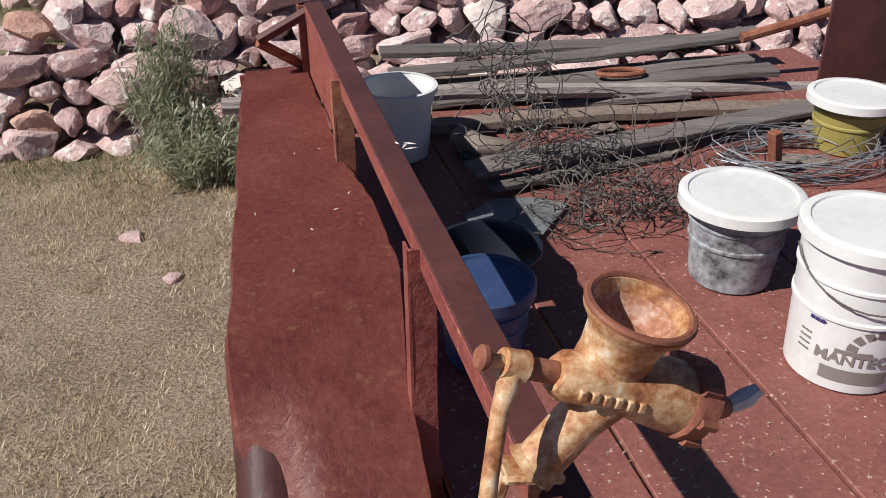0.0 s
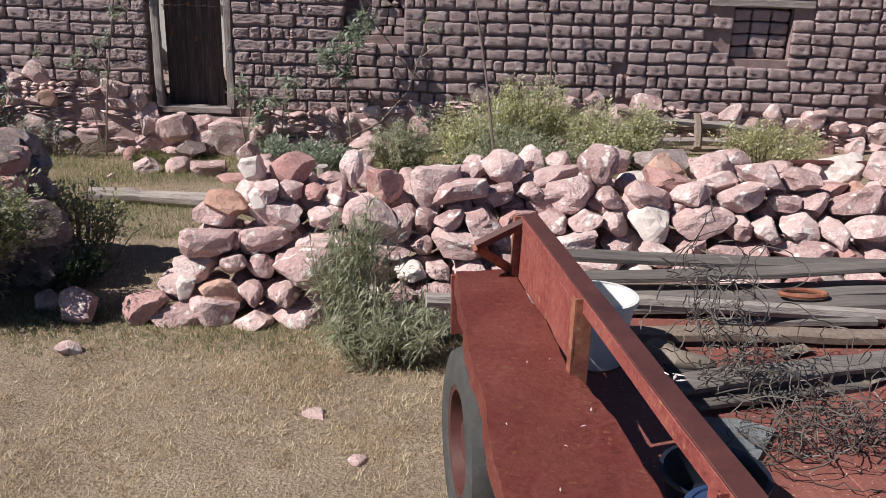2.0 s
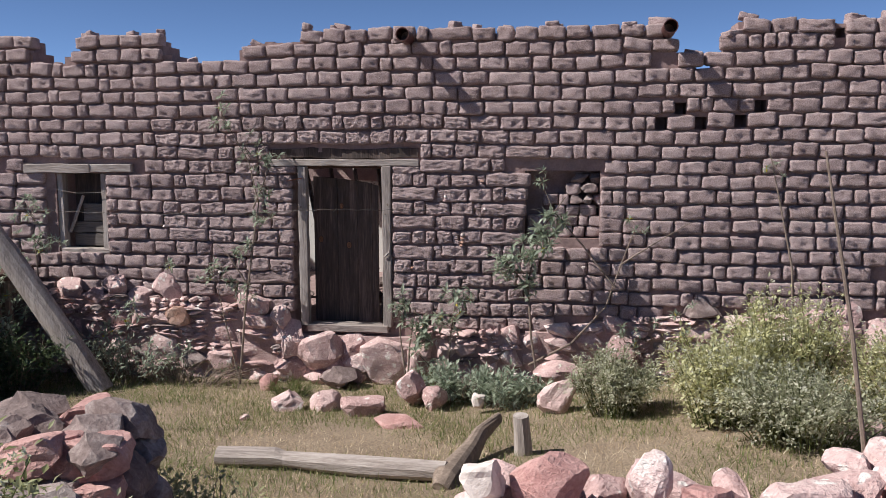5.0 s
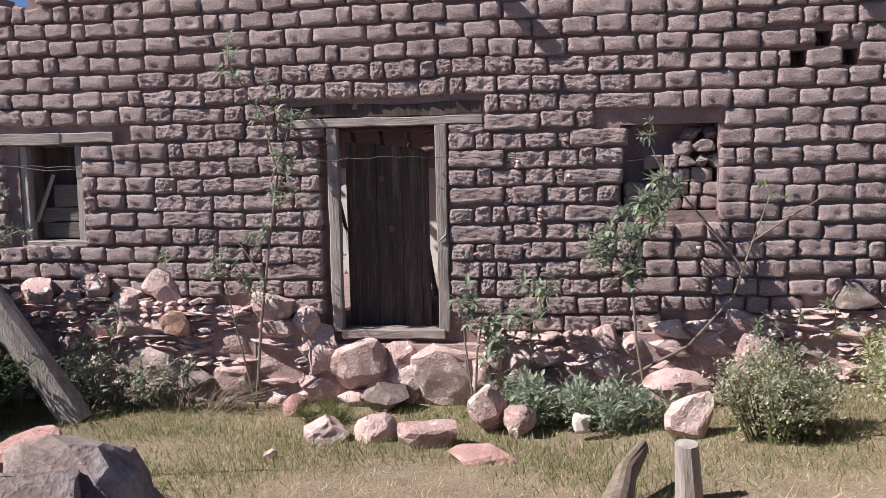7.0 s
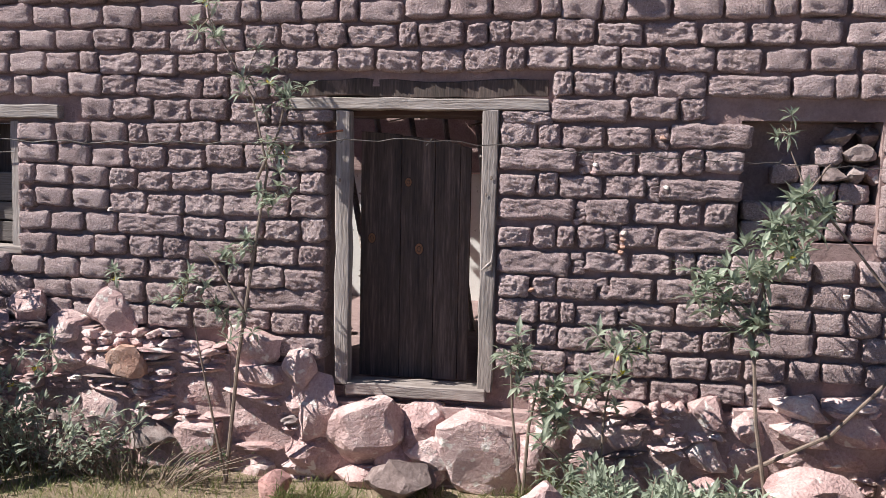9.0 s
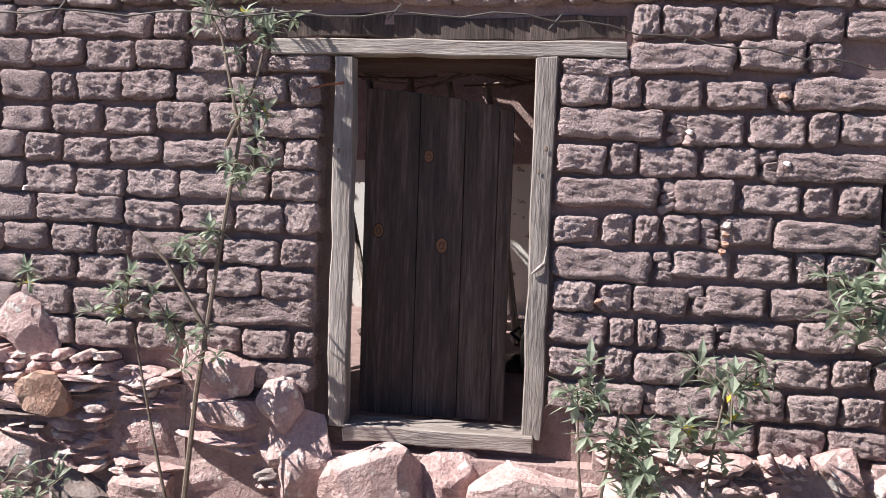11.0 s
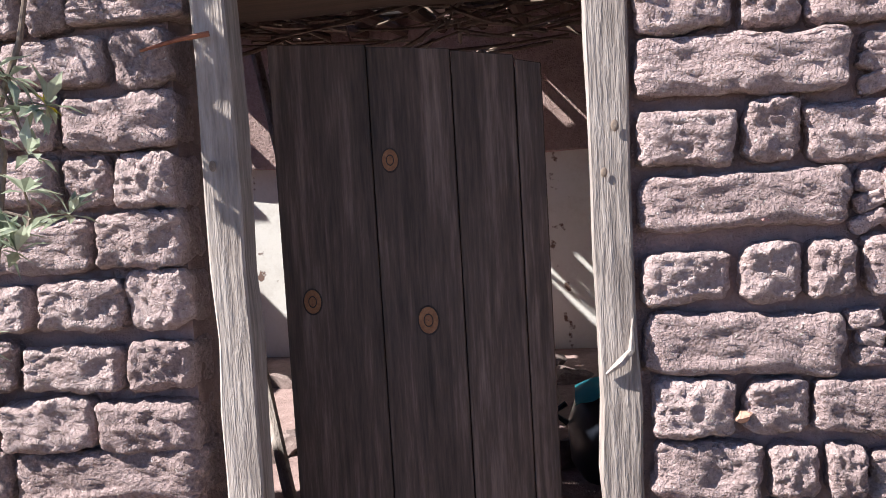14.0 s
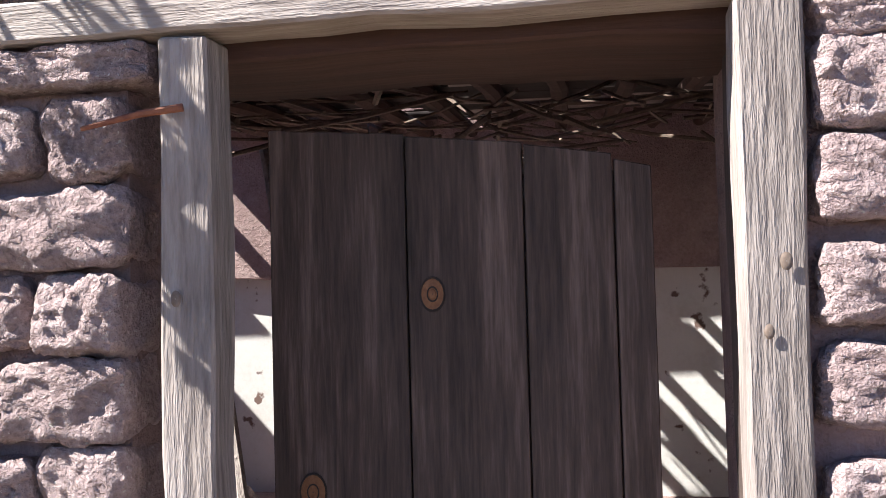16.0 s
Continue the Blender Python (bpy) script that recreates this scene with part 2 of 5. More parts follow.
def block(a, b, bevel=0.0, cuts=0, rough=0.0, seed=0, bm=None):
    """A box from corner a to corner b, bevelled, cut along its length and roughened."""
    out = bm or bmesh.new()
    g = bmesh.ops.create_cube(out, size=1)["verts"]
    for v in g:
        v.co = Vector([a[i] + (v.co[i] + 0.5) * (b[i] - a[i]) for i in range(3)])
    if cuts:
        size = [abs(b[i] - a[i]) for i in range(3)]
        axis = size.index(max(size))
        es = [e for e in out.edges if e.verts[0] in g and abs((e.verts[1].co - e.verts[0].co)[axis]) > 0.5 * size[axis]]
        bmesh.ops.subdivide_edges(out, edges=es, cuts=cuts, use_grid_fill=True)
    if bevel:
        bmesh.ops.bevel(out, geom=[e for e in out.edges if e.calc_face_angle(0) > 0.5], offset=bevel, segments=1, affect="EDGES")
    if rough:
        for v in out.verts:
            v.co += noise.noise_vector(v.co * 5 + Vector((seed * 3.1, seed, 0))) * rough
    return out


def tube(points, radii, sides=8, caps=True, bm=None):
    """A tube along points; radii one number or one for each point."""
    out = bm or bmesh.new()
    pts = [Vector(p) for p in points]
    rs = radii if isinstance(radii, (list, tuple)) else [radii] * len(pts)
    rings, side = [], None
    for i, p in enumerate(pts):
        d = (pts[min(i + 1, len(pts) - 1)] - pts[max(i - 1, 0)]).normalized()
        side = d.orthogonal().normalized() if side is None else (side - d * side.dot(d)).normalized()
        up = d.cross(side)
        rings.append([out.verts.new(p + (side * math.cos(a) + up * math.sin(a)) * rs[i])
                      for a in [2 * math.pi * k / sides for k in range(sides)]])
    for r0, r1 in zip(rings, rings[1:]):
        for k in range(sides):
            out.faces.new((r0[k], r0[(k + 1) % sides], r1[(k + 1) % sides], r1[k]))
    if caps:
        out.faces.new(rings[0][::-1])
        out.faces.new(rings[-1])
    return out


def lathe(profile, sides=32, bm=None):
    """Turns a profile of (radius, z) about the z axis."""
    out = bm or bmesh.new()
    rings = [[out.verts.new((r * math.cos(2 * math.pi * k / sides), r * math.sin(2 * math.pi * k / sides), z)) for k in range(sides)]
             for r, z in profile]
    for r0, r1 in zip(rings, rings[1:]):
        for k in range(sides):
            out.faces.new((r0[k], r0[(k + 1) % sides], r1[(k + 1) % sides], r1[k]))
    return out


def moved(bm, m):
    bmesh.ops.transform(bm, matrix=m, verts=bm.verts)
    return bm


def curve_z(pairs, x):
    if x <= pairs[0][0]:
        return pairs[0][1]
    for (x0, z0), (x1, z1) in zip(pairs, pairs[1:]):
        if x <= x1:
            return z0 + (z1 - z0) * (x - x0) / (x1 - x0)
    return pairs[-1][1]


GROUND_Y = [(-30, 0.66), (-12, 0.62), (-8, 0.60), (-6.5, 0.56), (-5, 0.44), (-3.5, 0.28), (-2, 0.11), (-1, 0.02), (0, -0.03), (30, -0.03)]


def ground_z(x, y):
    z = curve_z(GROUND_Y, y)
    side = max(0.0, min(1.0, (x - 1.5) / 4.0)) * 0.38 * max(0.0, min(1.0, (y + 6.0) / 3.0))
    return z + side + 0.025 * noise.noise((x * 0.7, y * 0.7, 0)) * (1 if abs(x) < 20 and abs(y) < 20 else 0)


# rocks: a few angular meshes for each stone material, shared by all the stones
def rock_mesh(seed, material, level=2):
    r = random.Random(seed)
    bm = bmesh.new()
    bmesh.ops.create_icosphere(bm, subdivisions=level, radius=0.62)
    planes = [(Vector((r.gauss(0, 1), r.gauss(0, 1), r.gauss(0, 1))).normalized(), r.uniform(0.30, 0.47)) for _ in range(15)]
    planes += [(Vector((0, 0, 1)), 0.46), (Vector((0, 0, -1)), 0.46), (Vector((0, -1, 0)), 0.46), (Vector((1, 0, 0)), 0.5), (Vector((-1, 0, 0)), 0.5)]
    for v in bm.verts:
        for nrm, d in planes:
            over = v.co.dot(nrm) - d
            if over > 0:
                v.co -= nrm * over * 0.96
        q = v.co.copy()
        v.co += noise.noise_vector(q * 2.1 + Vector((seed, 0, 0))) * 0.06 + noise.noise_vector(q * 5 + Vector((0, seed, 0))) * 0.04
        v.co += noise.noise_vector(q * 13 + Vector((0, 0, seed))) * 0.022
    me = bpy.data.meshes.new("stone")
    bm.to_mesh(me)
    bm.free()
    me.materials.append(material)
    return me


ROCKS = {m.name: [rock_mesh(i * 17 + len(m.name), m, 3) for i in range(14 if m is STONE else 4)]
         for m in (STONE, STONE_RED, STONE_ORANGE, STONE_WHITE, STONE_GREY)}


def stone(parent, at, size, material=STONE, turn=None, name="stone"):
    ob = hang(name, RNG.choice(ROCKS[material.name]), parent)
    rx, ry, rz = turn if turn else (RNG.uniform(-14, 14), RNG.uniform(-14, 14), RNG.uniform(-25, 25))
    ob.matrix_basis = pose(*at, rx, ry, rz) @ Matrix.Diagonal((*size, 1))
    return ob


def stone_kind():
    k = RNG.random()
    return STONE if k < 0.87 else STONE_RED if k < 0.93 else STONE_ORANGE if k < 0.945 else STONE_WHITE if k < 0.985 else STONE_GREY


# ---- ground ----
def build_ground():
    xs = sorted(set([-900, -300, -100, -50, -25] + [i * 0.35 - 15 for i in range(86)] + [25, 50, 100, 300, 900]))
    ys = sorted(set([-900, -300, -100, -50, -25] + [i * 0.3 - 17 for i in range(78)] + [15, 40, 100, 300, 900]))
    verts = [(x, y, ground_z(x, y)) for y in ys for x in xs]
    w = len(xs)
    faces = [(j * w + i, j * w + i + 1, (j + 1) * w + i + 1, (j + 1) * w + i) for j in range(len(ys) - 1) for i in range(w - 1)]
    ob = raw("ground", verts, faces, SOIL, smooth=True)
    tagged(ob, "dry pinkish soil yard sloping gently down to the house", "ground", kind="structure")


build_ground()

# ---- the adobe house front ----
TOP = [(-9, 3.75), (-4.15, 3.95), (-3.78, 3.92), (-3.7, 3.62), (-3.35, 3.66), (-3.05, 3.93), (-2.25, 3.93), (-1.95, 3.64), (-1.3, 3.58), (-1.12, 3.84),
       (-0.05, 3.9), (2.4, 3.93), (3.36, 3.90), (3.50, 3.74), (3.62, 3.62), (3.74, 3.50), (3.95, 3.50), (3.99, 3.66), (4.08, 3.70), (4.14, 3.96), (5.6, 3.93), (9.4, 3.9)]
FOOT = [(-9, 0.95), (-3.5, 0.93), (-2.4, 0.92), (-1.2, 0.76), (-0.7, 0.70), (0.55, 0.62), (1.2, 0.60), (1.9, 0.58), (3.0, 0.76), (4.8, 0.86), (9.4, 0.62)]
PIERCED = [(-0.63, 0.45, 0.58, 2.56), (-3.5, -2.86, 1.40, 2.32), (5.08, 5.18, 3.70, 3.80)]
HOLES = [(3.34, 3.46, 2.79, 2.92), (3.53, 3.65, 2.95, 3.07), (3.74, 3.86, 2.79, 2.92),
           (4.14, 4.26, 2.81, 2.94), (4.33, 4.45, 2.95, 3.09)]
SUNK = [(1.98, 2.78, 1.63, 2.36), (7.06, 7.84, 1.48, 2.14)]
NO_BRICK = [(-0.615, 0.525, 0.0, 2.50), (-0.88, 0.84, 2.38, 2.60), (-3.62, -2.85, 1.38, 2.33), (-3.86, -2.5, 2.30, 2.44), (6.7, 8.1, 2.14, 2.27), (5.70, 5.74, 0.0, 4.0)] + PIERCED[2:] + HOLES + SUNK + [(1.76, 2.82, 2.358, 2.416)]
WALL_X0, WALL_X1 = -9.0, 9.35


def build_wall_core():
    bm = bmesh.new()
    cuts = sorted(set([round(WALL_X0 + 0.1 * i, 3) for i in range(184)] + [v for o in PIERCED + HOLES + SUNK for v in o[:2]] + [WALL_X1]))
    cuts = [c for c in cuts if WALL_X0 <= c <= WALL_X1]
    for a, b in zip(cuts, cuts[1:]):
        if b - a < 1e-4:
            continue
        mid = (a + b) / 2
        gaps = sorted((o[2], o[3]) for o in PIERCED if o[0] < mid < o[1])
        sunk = [(o[2], o[3]) for o in SUNK + HOLES if o[0] < mid < o[1]]
        top = curve_z(TOP, mid) - 0.10 + 0.05 * noise.noise((mid * 4, 0, 0))
        z = -0.4
        for g0, g1 in gaps + [(top, None)]:
            if g0 > z:
                if sunk:
                    s0, s1 = sunk[0]
                    block((a, 0.033, z), (b, 0.46, s0), bm=bm)
                    block((a, 0.27 if s1 - s0 > 0.4 else 0.30, s0), (b, 0.46, s1), bm=bm)
                    block((a, 0.033, s1), (b, 0.46, g0), bm=bm)
                else:
                    block((a, 0.033, z), (b, 0.46, g0), bm=bm)
            z = g1
    wall = link("wall_front", bm, MORTAR)
    return tagged(wall, "crumbling adobe house front with a ragged roofless top", "wall", kind="structure")


WALL = build_wall_core()


def brick_form(length, seed, cuts):
    h, d, r = 0.142, 0.17, 0.025
    bm = bmesh.new()
    bmesh.ops.create_cube(bm, size=1)
    bmesh.ops.subdivide_edges(bm, edges=bm.edges[:], cuts=cuts, use_grid_fill=True)
    half = Vector((length / 2, d / 2, h / 2))
    s = Vector((seed * 5.3, seed * 1.7, 0))
    for v in bm.verts:
        p = Vector((v.co.x * length, v.co.y * d, v.co.z * h))
        inner = Vector([max(-half[i] + r, min(half[i] - r, p[i])) for i in range(3)])
        off = p - inner
        if off.length > 1e-6:
            p = inner + off.normalized() * r
        q = p.copy()
        p += noise.noise_vector(q * 8 + s) * 0.013 + noise.noise_vector(q * 24 + s) * 0.007 + noise.noise_vector(q * 62 + s) * 0.007
        if p.y < 0:
            bite = noise.noise(q * 13 + s * 2)
            p.y += 0.016 * max(0.0, bite - 0.28) + 0.006 * noise.noise(q * 45 + s) + 0.006 * noise.noise(q * 95 + s)
        v.co = p
    me = bpy.data.meshes.new("brick")
    bm.to_mesh(me)
    bm.free()
    me.materials.append(ADOBE)
    me.polygons.foreach_set("use_smooth", [cuts > 5] * len(me.polygons))
    return me


BRICK_LENGTHS = (0.12, 0.18, 0.235, 0.262, 0.285, 0.31, 0.46)
BRICKS = {L: [brick_form(L, i + L * 40, 7) for i in range(4)] for L in BRICK_LENGTHS}
NEAR_FORMS = {L: [brick_form(L, i + L * 40, 17) for i in range(4)] for L in BRICK_LENGTHS}
COURSE = 0.157
# brick lengths in centimetres course by course from the doorway on; a minus sign is a chinked gap
BESIDE_DOOR = {1: (22, 13, 26, 26, -9, 47), 0: (47, -8, 26, 25, 12, 23), -1: (22, 12, 26, 25, -7, 48), -2: (47, -6, 27, 26, 12, 18),
               -3: (20, 13, 11, 15, -9, 23, 45), -4: (45, -8, 26, 25, 11, 18), -5: (20, 14, 25, -6, 27, 43), -6: (26, 11, 8, 26, -4, 28, 25),
               -7: (23, 13, 27, 26, -5, 25, 16), -8: (18, 26, -4, 30, 25, 22)}
CHINKS = []


def lay_bricks():
    r = random.Random(21)
    near, far = [], []
    crest = {}
    for k in range(-12, 13):
        zc = 2.17 + COURSE * k - COURSE / 2
        spans, x = [], WALL_X0
        for o in sorted(o for o in NO_BRICK if o[2] < zc + 0.05 and zc - 0.05 < o[3]):
            if o[0] > x:
                spans.append((x, o[0]))
            x = max(x, o[1])
        spans.append((x, WALL_X1))
        for a, b in spans:
            x = a + (r.uniform(-0.15, 0) if a == WALL_X0 else 0.004)
            fixed = list(BESIDE_DOOR.get(k, ())) if abs(a - 0.525) < 0.01 else []
            while b - x > 0.07:
                given = fixed.pop(0) if fixed else 0
                if given < 0:
                    CHINKS.append((x - given * 0.005, zc))
                    x -= given * 0.01
                    continue
                messy = -2.2 < x < 2.2
                L = r.choice(BRICK_LENGTHS) if messy and r.random() < 0.45 else (0.12 if r.random() < 0.10 else r.choice((0.235, 0.235, 0.262, 0.262, 0.285)))
                if 2.05 < x < 3.2 and zc < 1.7:
                    L = r.choice((0.18, 0.235, 0.235))
                room = b - x - 0.004
                if given:
                    L = min(BRICK_LENGTHS, key=lambda q: abs(q - given * 0.01))
                    stretch = given * 0.01 / L
                elif room < L + 0.10:
                    L = min(BRICK_LENGTHS, key=lambda q: abs(q - room))
                    stretch = room / L
                else:
                    stretch = 1.0
                c = x + L * stretch / 2
                wave = 0.012 * math.sin(c * 1.3 + k * 0.2) + 0.008 * math.sin(c * 3.7 + k)
                z = zc + wave + r.uniform(-0.008, 0.008)
                top = curve_z(TOP, c)
                if z + 0.03 < top and z - 0.05 > curve_z(FOOT, c) and (abs(c) < 2.4 or r.random() > 0.012):
                    lean = 8 if top - z < 0.25 else 2.2
                    m = pose(c, 0.058 + r.uniform(-0.009, 0.010), z, r.uniform(-2, 2), r.gauss(0, lean * 0.6), r.uniform(-2.5, 2.5))
                    m = m @ Matrix.Diagonal((stretch, 1, r.uniform(0.86, 1.04), 1))
                    close = -2.15 < c < 2.2 and z < 2.9
                    crest[round(c / 0.1)] = max(crest.get(round(c / 0.1), 0), z + 0.065)
                    spot = ((NEAR_FORMS if close else BRICKS)[L][r.randrange(4)], m)
                    (near if close else far).append(spot)
                x += L * stretch + r.uniform(0.010, 0.024)
    for x, L in ((0.690, 0.31), (-0.725, 0.31)):
        near.append((NEAR_FORMS[L][r.randrange(4)], pose(x, 0.06, 2.365, 0, r.uniform(-2, 2), 0) @ Matrix.Diagonal((1.0, 1, 0.56, 1))))
    # broken bits of brick left along the ragged top
    for k, z in sorted(crest.items()):
        if z > curve_z(TOP, k * 0.1) - 0.3 and r.random() < 0.62:
            for _ in range(r.choice((1, 1, 2))):
                me = BRICKS[r.choice((0.12, 0.18, 0.285))][r.randrange(4)]
                h = r.uniform(0.25, 0.65)
                far.append((me, pose(k * 0.1 + r.uniform(-0.06, 0.06), 0.07 + r.uniform(-0.04, 0.1), z + 0.05 * h, r.uniform(-10, 10), r.gauss(0, 12), r.uniform(-40, 40))
                            @ Matrix.Diagonal((r.uniform(0.4, 0.8), r.uniform(0.6, 0.9), h, 1))))
    near.sort(key=lambda q: abs(q[1].translation.x) + 0.4 * abs(q[1].translation.z - 1.7))
    far += near[300:]
    return near[:300], far


NEAR_BRICKS, FAR_BRICKS = lay_bricks()


def joined(name, spots, material, parent, label=""):
    vs, fs, n = [], [], 0
    cache = {}
    for me, m in spots:
        if me.name not in cache:
            co = np.empty(len(me.vertices) * 3)
            me.vertices.foreach_get("co", co)
            cache[me.name] = (co.reshape(-1, 3), [tuple(p.vertices) for p in me.polygons])
        co, polys = cache[me.name]
        mm = np.array(m)
        vs.append(co @ mm[:3, :3].T + mm[:3, 3])
        fs += [tuple(i + n for i in p) for p in polys]
        n += len(co)
    me = bpy.data.meshes.new(name)
    me.from_pydata(np.concatenate(vs).tolist(), [], fs)
    me.materials.append(material)
    me.polygons.foreach_set("use_smooth", [True] * len(me.polygons))
    ob = hang(name, me, parent, label)
    ob["kind"] = "stuff"
    return ob


joined("far_bricks", FAR_BRICKS, ADOBE, WALL)


# the rubble footing, the filled niche and the blocked window
def build_footing():
    r = random.Random(5)
    x = -5.5
    while x < 9.0:
        z = ground_z(x, -0.1) - 0.12
        top = curve_z(FOOT, x) + 0.02
        w = r.uniform(0.2, 0.40)
        while z < top - 0.02:
            flat = r.random() < 0.72
            h = r.uniform(0.032, 0.062) if flat else r.uniform(0.14, 0.27)
            n = r.choice((1, 2, 2, 3)) if flat else 1
            if not (-0.85 < x < 0.75 and z > -0.05):
                for q in range(n):
                    stone(WALL, (x + w * (q + 0.5) / n, -0.03 + r.uniform(-0.025, 0.025), z + h / 2), (w / n * 1.2, 0.26, h * 1.3),
                          STONE if r.random() < 0.9 else STONE_GREY, (r.uniform(-6, 6), r.uniform(-10, 10), r.uniform(-9, 9)))
            z += h
        x += w
    for at, size in (((-0.32, -0.09, 0.32), (0.62, 0.40, 0.58)), ((0.04, -0.05, 0.38), (0.42, 0.28, 0.36)), ((0.46, -0.10, 0.28), (0.84, 0.42, 0.66)), ((0.12, -0.06, 0.2), (0.4, 0.3, 0.3)), ((-0.12, -0.1, 0.16), (0.34, 0.3, 0.3)),
                     ((0.74, -0.08, 0.20), (0.36, 0.4, 0.42)), ((-0.66, -0.05, 0.46), (0.36, 0.26, 0.48)), ((-0.68, -0.06, 0.12), (0.42, 0.26, 0.36)), ((-0.30, -0.1, 0.03), (0.5, 0.3, 0.22)),
                     ((0.1, -0.02, 0.08), (0.5, 0.3, 0.3))):
        stone(WALL, at, size, STONE, (r.uniform(-8, 8), r.uniform(-8, 8), r.uniform(-12, 12)))
    stone(WALL, (-1.98, -0.10, 0.70), (0.30, 0.22, 0.28), STONE_ORANGE)
    # the niche: short bricks on the near side, tumbled pale stones on the far side
    for k in range(6):
        x = 2.01
        z = 1.70 + 0.115 * k
        while x < 2.74:
            w = r.uniform(0.10, 0.19)
            if (z > 1.85 and x < 2.16) or (z > 2.1 and x < 2.36):
                x += w
                continue
            if x > 2.42 and z > 1.95:
                stone(WALL, (x + w / 2, 0.150 + r.uniform(-0.02, 0.02), z), (w * 1.15, 0.22, 0.13), STONE_GREY if r.random() < 0.6 else STONE,
                      (r.uniform(-8, 8), r.uniform(-20, 20), 0))
            else:
                ob = hang("brick", BRICKS[0.18][r.randrange(4)], WALL)
                ob.matrix_basis = pose(x + w / 2, 0.165 + r.uniform(-0.015, 0.015), z, 0, r.uniform(-5, 5), 0) @ Matrix.Diagonal((w / 0.19, 1, 0.80, 1))
            x += w
    for k in range(4):
        for i in range(3):
            ob = hang("brick", BRICKS[0.235][i], WALL)
            ob.matrix_basis = pose(7.2 + 0.25 * i, 0.2, 1.56 + 0.16 * k, 0, r.uniform(-2, 2), 0)
    # small chinking stones between the bricks
    for x, z in CHINKS:
        for dz in (-0.045, 0.0, 0.042):
            ob = hang("chinking_stone", BRICKS[0.12][r.randrange(4)], WALL)
            ob.matrix_basis = pose(x + r.uniform(-0.012, 0.012), 0.030, z + dz, 0, r.uniform(-25, 25), r.uniform(-15, 15)) @ Matrix.Diagonal((r.uniform(0.5, 0.75), 0.5, r.uniform(0.26, 0.36), 1))
    for x, z, mat in ((0.745, 1.285, STONE_ORANGE), (1.31, 1.66, STONE_WHITE), (1.30, 1.62, STONE_ORANGE), (1.30, 1.575, STONE_ORANGE), (1.29, 1.54, STONE_ORANGE),
                      (1.52, 2.25, STONE_ORANGE), (1.12, 2.08, STONE_WHITE), (1.11, 2.03, STONE), (0.81, 1.76, STONE_RED), (1.55, 1.95, STONE_WHITE),
                      (2.02, 1.15, STONE_WHITE), (2.62, 1.32, STONE_WHITE), (2.6, 1.0, STONE_WHITE), (-2.15, 1.72, STONE_WHITE), (-1.5, 1.2, STONE_WHITE)):
        stone(WALL, (x, -0.018, z), (0.045, 0.045, 0.032), mat, name="chinking_stone")


build_footing()
foot = bmesh.new()
for i in range(58):
    fx = -5.5 + 0.25 * i
    sunk = -0.8 < fx < 0.65
    block((fx, (-0.082 + 0.018 * noise.noise((fx * 3, 0, 0))) if not sunk else -0.075, -0.3), (fx + 0.25, 0.031, 0.50 if sunk else curve_z(FOOT, fx + 0.12) - 0.01), bm=foot)
link("footing_mortar", foot, FOOT_MUD, WALL)


# ---- door, window, lintels, spouts ----
def board(name, a, b, material, parent, label="", seed=1, rough=0.006, bevel=0.006, cuts=9):
    return link(name, block(a, b, bevel, cuts, rough, seed), material, parent, label)


